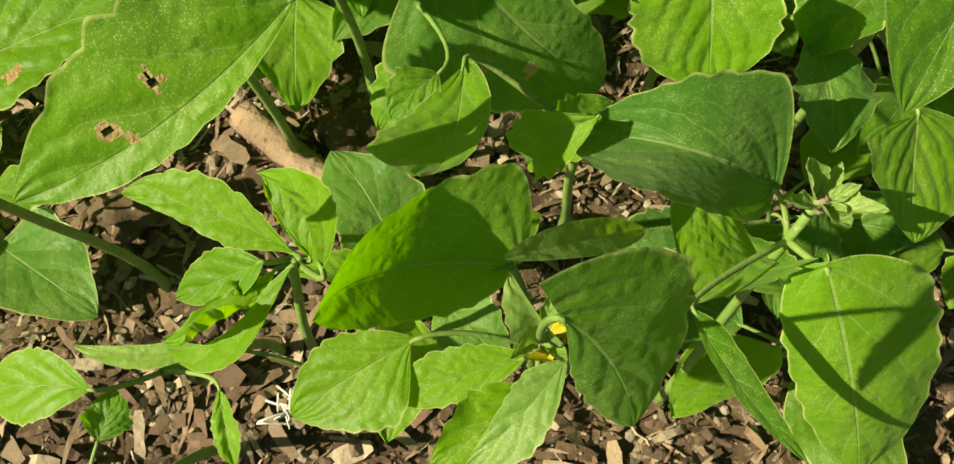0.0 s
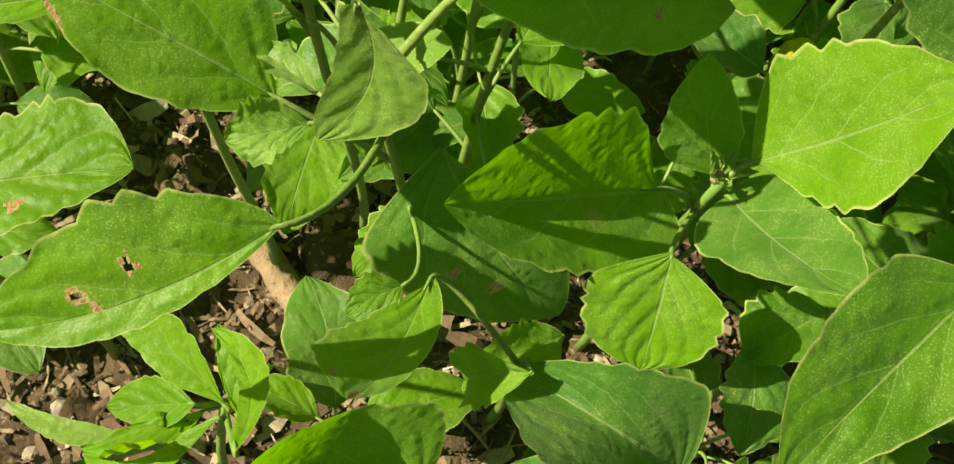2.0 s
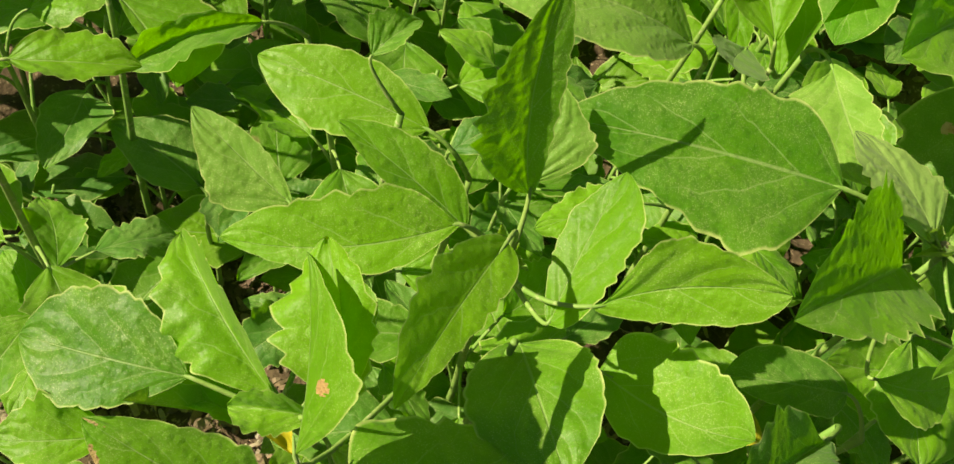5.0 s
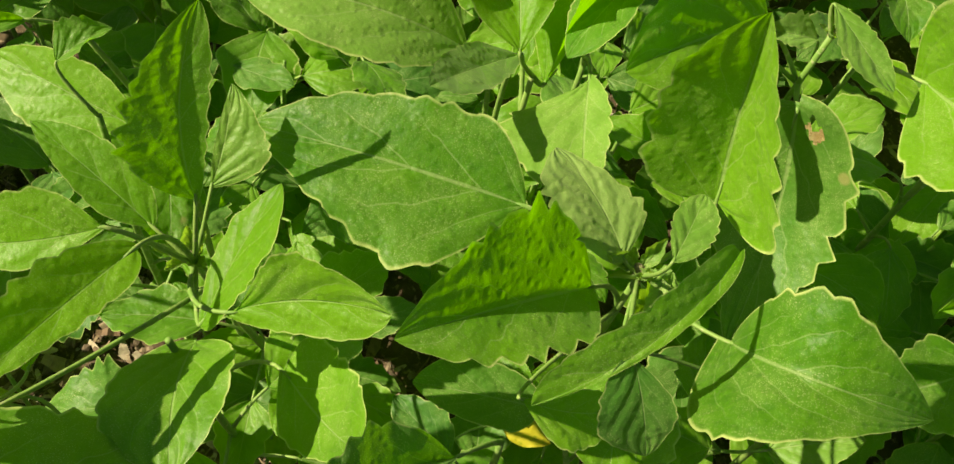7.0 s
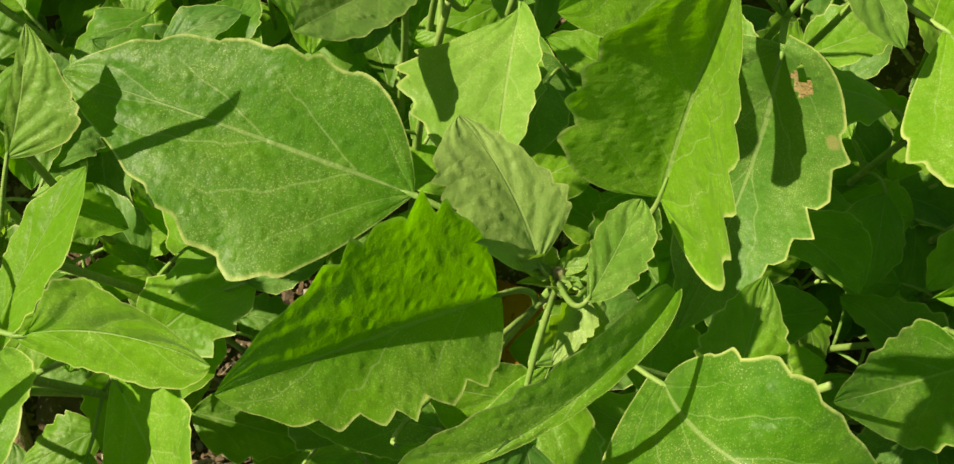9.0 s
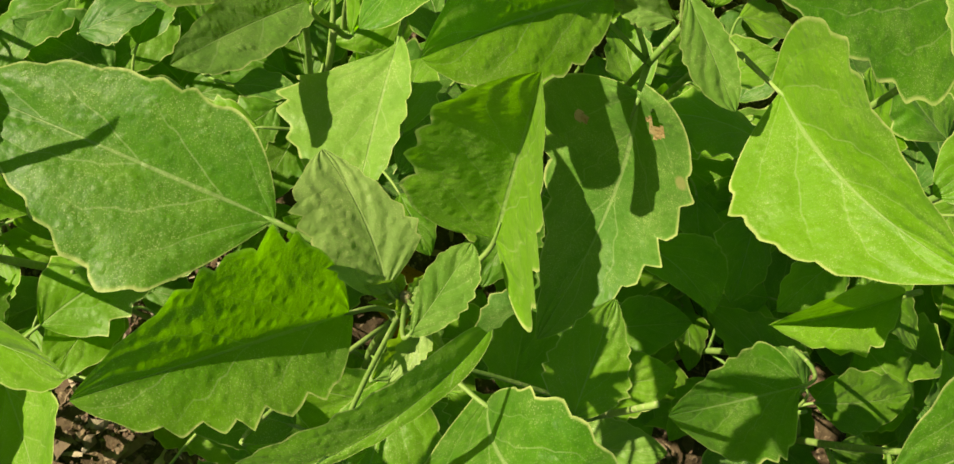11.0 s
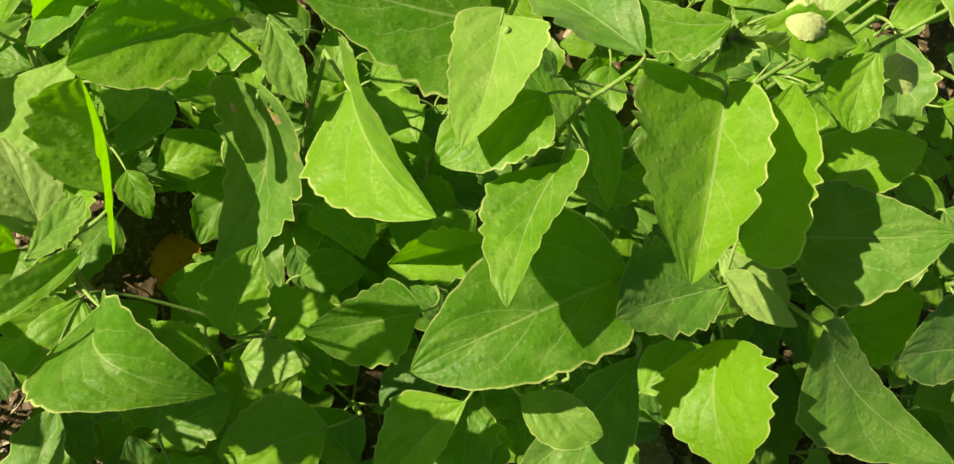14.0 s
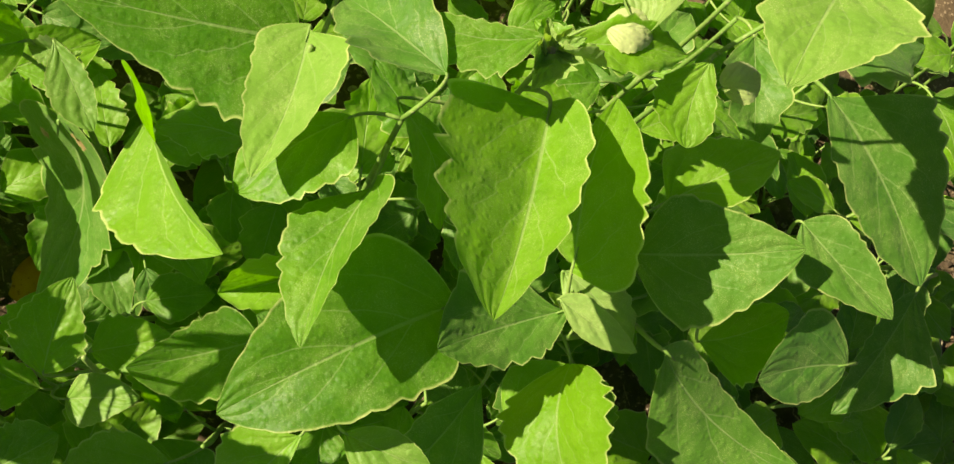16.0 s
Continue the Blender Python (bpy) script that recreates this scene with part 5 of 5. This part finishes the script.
leaf('x35', (0.1289, 0.2039, 0.1555), (0.1123, 0.2437, 0.1666), (-0, -0.27, 0.96), 0.0124, 0.0102, 0.56, (17, 17), 0.06, look_as=LEAF_BLUE_SHADE)
lower_leaves('x35')
formed('m', (0.2293, 0.4738, 0.268), (0.2434, 0.4827, 0.268), (0, -0.1, 1), (0.0080, 0.45, 0.50, 2.4, -4, -34, 0), (0.0080, 0.38, 0.50, 1.8, -4, -26, 0), 0.24, 0.06, jag=0.2, look_as=LEAF_CREAM, label='pale cream-green young leaf curled into a hood')
formed('m', (0.2731, 0.4921, 0.25), (0.2821, 0.5048, 0.25), (0, -0.1, 1), (0.0080, 0.45, 0.50, 2.4, -4, -34, 0), (0.0080, 0.38, 0.50, 1.8, -4, -26, 0), 0.24, 0.06, jag=0.2, look_as=LEAF_CREAM, label='pale cream-green young leaf curled into a hood')
plant('y0', (0.036, 0.361, 0), (0.040, 0.353, 0.191), 'yellow-green goosefoot weed with a sunlit toothed leaf')
formed('y0', (0.046, 0.3391, 0.2029), (0.0658, 0.2945, 0.211), (-0.44, -0.03, 0.90), (0.0082, 0.45, 0.76, 2.20, 15, 2, 0.016), (0.0242, 0.41, 1.30, 1.59, 10, 1, -0.050), -0.010, 0.008, jag=0.8, look_as=LEAF_PALE)
plant('y2', (0.108, 0.399, 0), (0.112, 0.391, 0.209), 'leafy green goosefoot weed with toothed mealy leaves')
formed('y2', (0.1291, 0.3807, 0.2207), (0.1781, 0.3523, 0.2539), (-0.66, -0.47, 0.58), (0.0309, 0.25, 0.37, 1.05, 34, 16, 0.063), (0.0238, 0.28, 0.96, 1.95, 22, 9, 0.009), 0.037, 0.065, jag=0.5)
plant('y4', (0.389, 0.481, 0), (0.393, 0.473, 0.176), 'blue-green mealy goosefoot weed with a broad toothed leaf')
formed('y4', (0.384, 0.4645, 0.1878), (0.3531, 0.4358, 0.1956), (0.31, -0.07, 0.95), (0.0132, 0.53, 0.65, 2.25, 10, -2, 0.007), (0.0235, 0.43, 0.51, 1.05, 12, -1, 0.035), -0.028, 0.035, jag=0.2, look_as=LEAF_BLUE_SHADE)
plant('y6', (0.006, 0.381, 0), (0.010, 0.373, 0.178), 'yellow-green goosefoot weed with a sunlit toothed leaf')
formed('y6', (0.0128, 0.3653, 0.1901), (0.022, 0.3409, 0.1796), (0.09, -0.37, 0.93), (0.0048, 0.40, 0.90, 1.71, 13, 1, -0.004), (0.0054, 0.26, 0.88, 1.05, 13, 0, 0.006), 0.008, -0.051, jag=0.4, look_as=LEAF_SUN)
plant('y8', (-0.034, 0.258, 0), (-0.030, 0.250, 0.192), 'leafy green goosefoot weed with toothed mealy leaves')
formed('y8', (-0.0444, 0.2494, 0.2045), (-0.092, 0.2459, 0.2042), (0.03, -0.49, 0.87), (0.0126, 0.56, 0.64, 1.56, 11, -1, 0.004), (0.0099, 0.40, 0.71, 2.03, 15, 2, 0.010), 0.062, 0.010, jag=0.3)
plant('y10', (-0.155, 0.268, 0), (-0.151, 0.260, 0.176), 'yellow-green goosefoot weed with a sunlit toothed leaf')
formed('y10', (-0.1415, 0.2538, 0.1876), (-0.1088, 0.2339, 0.191), (0.00, 0.17, 0.99), (0.0201, 0.41, 0.71, 3.02, 9, -3, 0.055), (0.0029, 0.35, 0.80, 1.60, 12, -1, 0.026), -0.026, -0.055, jag=0.3, look_as=LEAF_SUN)


# ---- low weeds that fill the shade under them, and unseen tall ones that cast shade ----
BARE = [(-0.045, 0.190, 0.050), (-0.10, 0.115, 0.045), (0.345, 0.388, 0.038), (0.358, 0.445, 0.032), (0.44, 0.445, 0.03), (0.42, 0.80, 0.07), (0.55, 0.65, 0.09), (0.093, 0.310, 0.044), (0.19, 0.10, 0.06), (-0.02, 0.09, 0.05)]


def low_weed(n, x, y, tall, rng):
    key = "low%d" % n
    foot = Vector((x, y, soil_height(x, y)))
    plant(key, foot, foot + Vector((rng.gauss(0, 0.006), rng.gauss(0, 0.006), tall)), "small shaded goosefoot seedling with toothed leaves, tall where unseen past the left edge", 0.0013)
    start = rng.uniform(0, 360)
    count = rng.randint(5, 6)
    for k in range(count):
        a = radians(start + k * 137.5)
        s = (k + 1) / count
        ln = rng.uniform(0.028, 0.050) * (1.15 - 0.45 * s)
        out = rng.uniform(0.006, 0.016) * (1.2 - 0.6 * s)
        d = Vector((math.cos(a), math.sin(a), rng.uniform(-0.25, 0.30))).normalized()
        b = foot + Vector((math.cos(a) * out, math.sin(a) * out, tall * (0.35 + 0.65 * s)))
        w = ln * rng.uniform(0.28, 0.38)
        leaf(key, b, b + d * ln, (rng.gauss(0, 0.2), rng.gauss(0, 0.2), 1), w, w * rng.uniform(0.9, 1.1), rng.uniform(0.32, 0.42), rng.uniform(4, 16), rng.uniform(0.0, 0.12), rng.choice((LEAF, LEAF, LEAF_BLUE_SHADE)), rng.randint(4, 7), jag=rng.uniform(0.3, 0.8), sharp=rng.uniform(1.6, 2.2), lift=0.6)


fill = random.Random(11)
made, spots_taken = 0, []
tries = 0
while made < 290 and tries < 5000:
    tries += 1
    x, y = fill.uniform(-0.36, 0.52), fill.uniform(0.13, 0.74)
    if y < 0.24 - 0.1 * max(0, x) and fill.random() < 0.86:
        continue
    if any(math.hypot(x - a, y - b) < r for a, b, r in BARE) or any(math.hypot(x - a, y - b) < 0.021 for a, b in spots_taken):
        continue
    spots_taken.append((x, y))
    # unseen weeds beyond the left edge of the walk, made tall to shade the low ones
    tall = fill.uniform(0.15, 0.20) if x < -0.19 and y > 0.24 else fill.uniform(0.04, 0.145) if y > 0.2 else fill.uniform(0.02, 0.05)
    low_weed(made, x, y, tall, fill)
    made += 1


# ---- loose things on the soil ----
def lump(name, place, size, material, label, category, seed, subdiv=4, rough=0.35):
    bm = bmesh.new()
    bmesh.ops.create_icosphere(bm, subdivisions=subdiv, radius=1.0)
    for v in bm.verts:
        p = v.co.copy()
        v.co = Vector((p.x * size[0], p.y * size[1], p.z * size[2])) * (1 + rough * noise.noise(p * 1.6 + Vector((seed, 0, 0))) + 0.12 * noise.noise(p * 6 + Vector((0, seed, 0))))
    ob = part(name, bm, material, None)
    x, y = place
    ob.matrix_basis = Matrix.Translation((x, y, soil_height(x, y) + size[2] * 0.55)) @ Matrix.Rotation(seed, 4, "Z")
    return tagged(ob, label, category)


lump("stone", (0.348, 0.388), (0.018, 0.013, 0.010), STONE, "dusty brown stone half sunk in the soil", "stone", 1.0)
lump("stone", (0.440, 0.443), (0.010, 0.008, 0.006), STONE, "dusty brown stone half sunk in the soil", "stone", 2.2)
lump("clod", (-0.032, 0.202), (0.013, 0.010, 0.008), SOIL, "crusted tan clod of dry earth", "clod", 3.1, 4, 0.5)
lump("clod", (-0.098, 0.172), (0.010, 0.012, 0.006), SOIL, "crusted tan clod of dry earth", "clod", 4.4, 4, 0.5)

bm = bmesh.new()
stick = bow((-0.068, 0.206, 0.012), (-0.016, 0.166, 0.008), 0.002, 14)
tube(bm, [p + Vector((0.0003 * math.sin(n * 1.7), 0.0003 * math.cos(n * 2.3), 0)) for n, p in enumerate(stick)], [0.0052 * (1 + 0.05 * math.sin(n * 2.1)) for n in range(15)], 14)
tagged(part("stick", bm, WOOD, None), "short weathered grey-brown stick lying on the soil", "stick")


def fallen(place, way, normal, length, w, material, label, seed):
    bm = blade(length, w, w, 0.40, 10, 0.10, 5, seed, 0.05, 0.2)
    y = Vector(way).normalized()
    z = Vector(normal)
    z = (z - y * z.dot(y)).normalized()
    ob = part("fallen_leaf", bm, material, None)
    m = Matrix((y.cross(z), y, z)).transposed().to_4x4()
    m.translation = place
    ob.matrix_basis = m
    return tagged(ob, label, "leaf")


fallen((0.073, 0.337, 0.014), (0.036, -0.028, 0.002), (0.1, -0.2, 1), 0.046, 0.015, DEAD, "orange-brown dead leaf lying on the soil", 901)


def tuft(place, size, seed):
    """A tangle of short pale fibres."""
    rng = random.Random(seed)
    bm = bmesh.new()
    for _ in range(16):
        a = Vector((rng.gauss(0, 0.3), rng.gauss(0, 0.3), rng.uniform(0, 0.25))) * size
        b = Vector((rng.gauss(0, 0.5), rng.gauss(0, 0.5), rng.uniform(0, 0.7))) * size
        tube(bm, bow(a, b, rng.uniform(-0.1, 0.25) * size, 4), [0.05 * size * rng.uniform(0.5, 1)] * 5, 5)
    ob = part("plant_fluff", bm, FLUFF, None)
    ob.location = place
    return tagged(ob, "small tangled tuft of dry whitish plant fibre", "fluff")


tuft((-0.0275, 0.0838, 0.1078), 0.006, 1)
x, y = 0.018, 0.175
tuft((x, y, soil_height(x, y)), 0.008, 2)
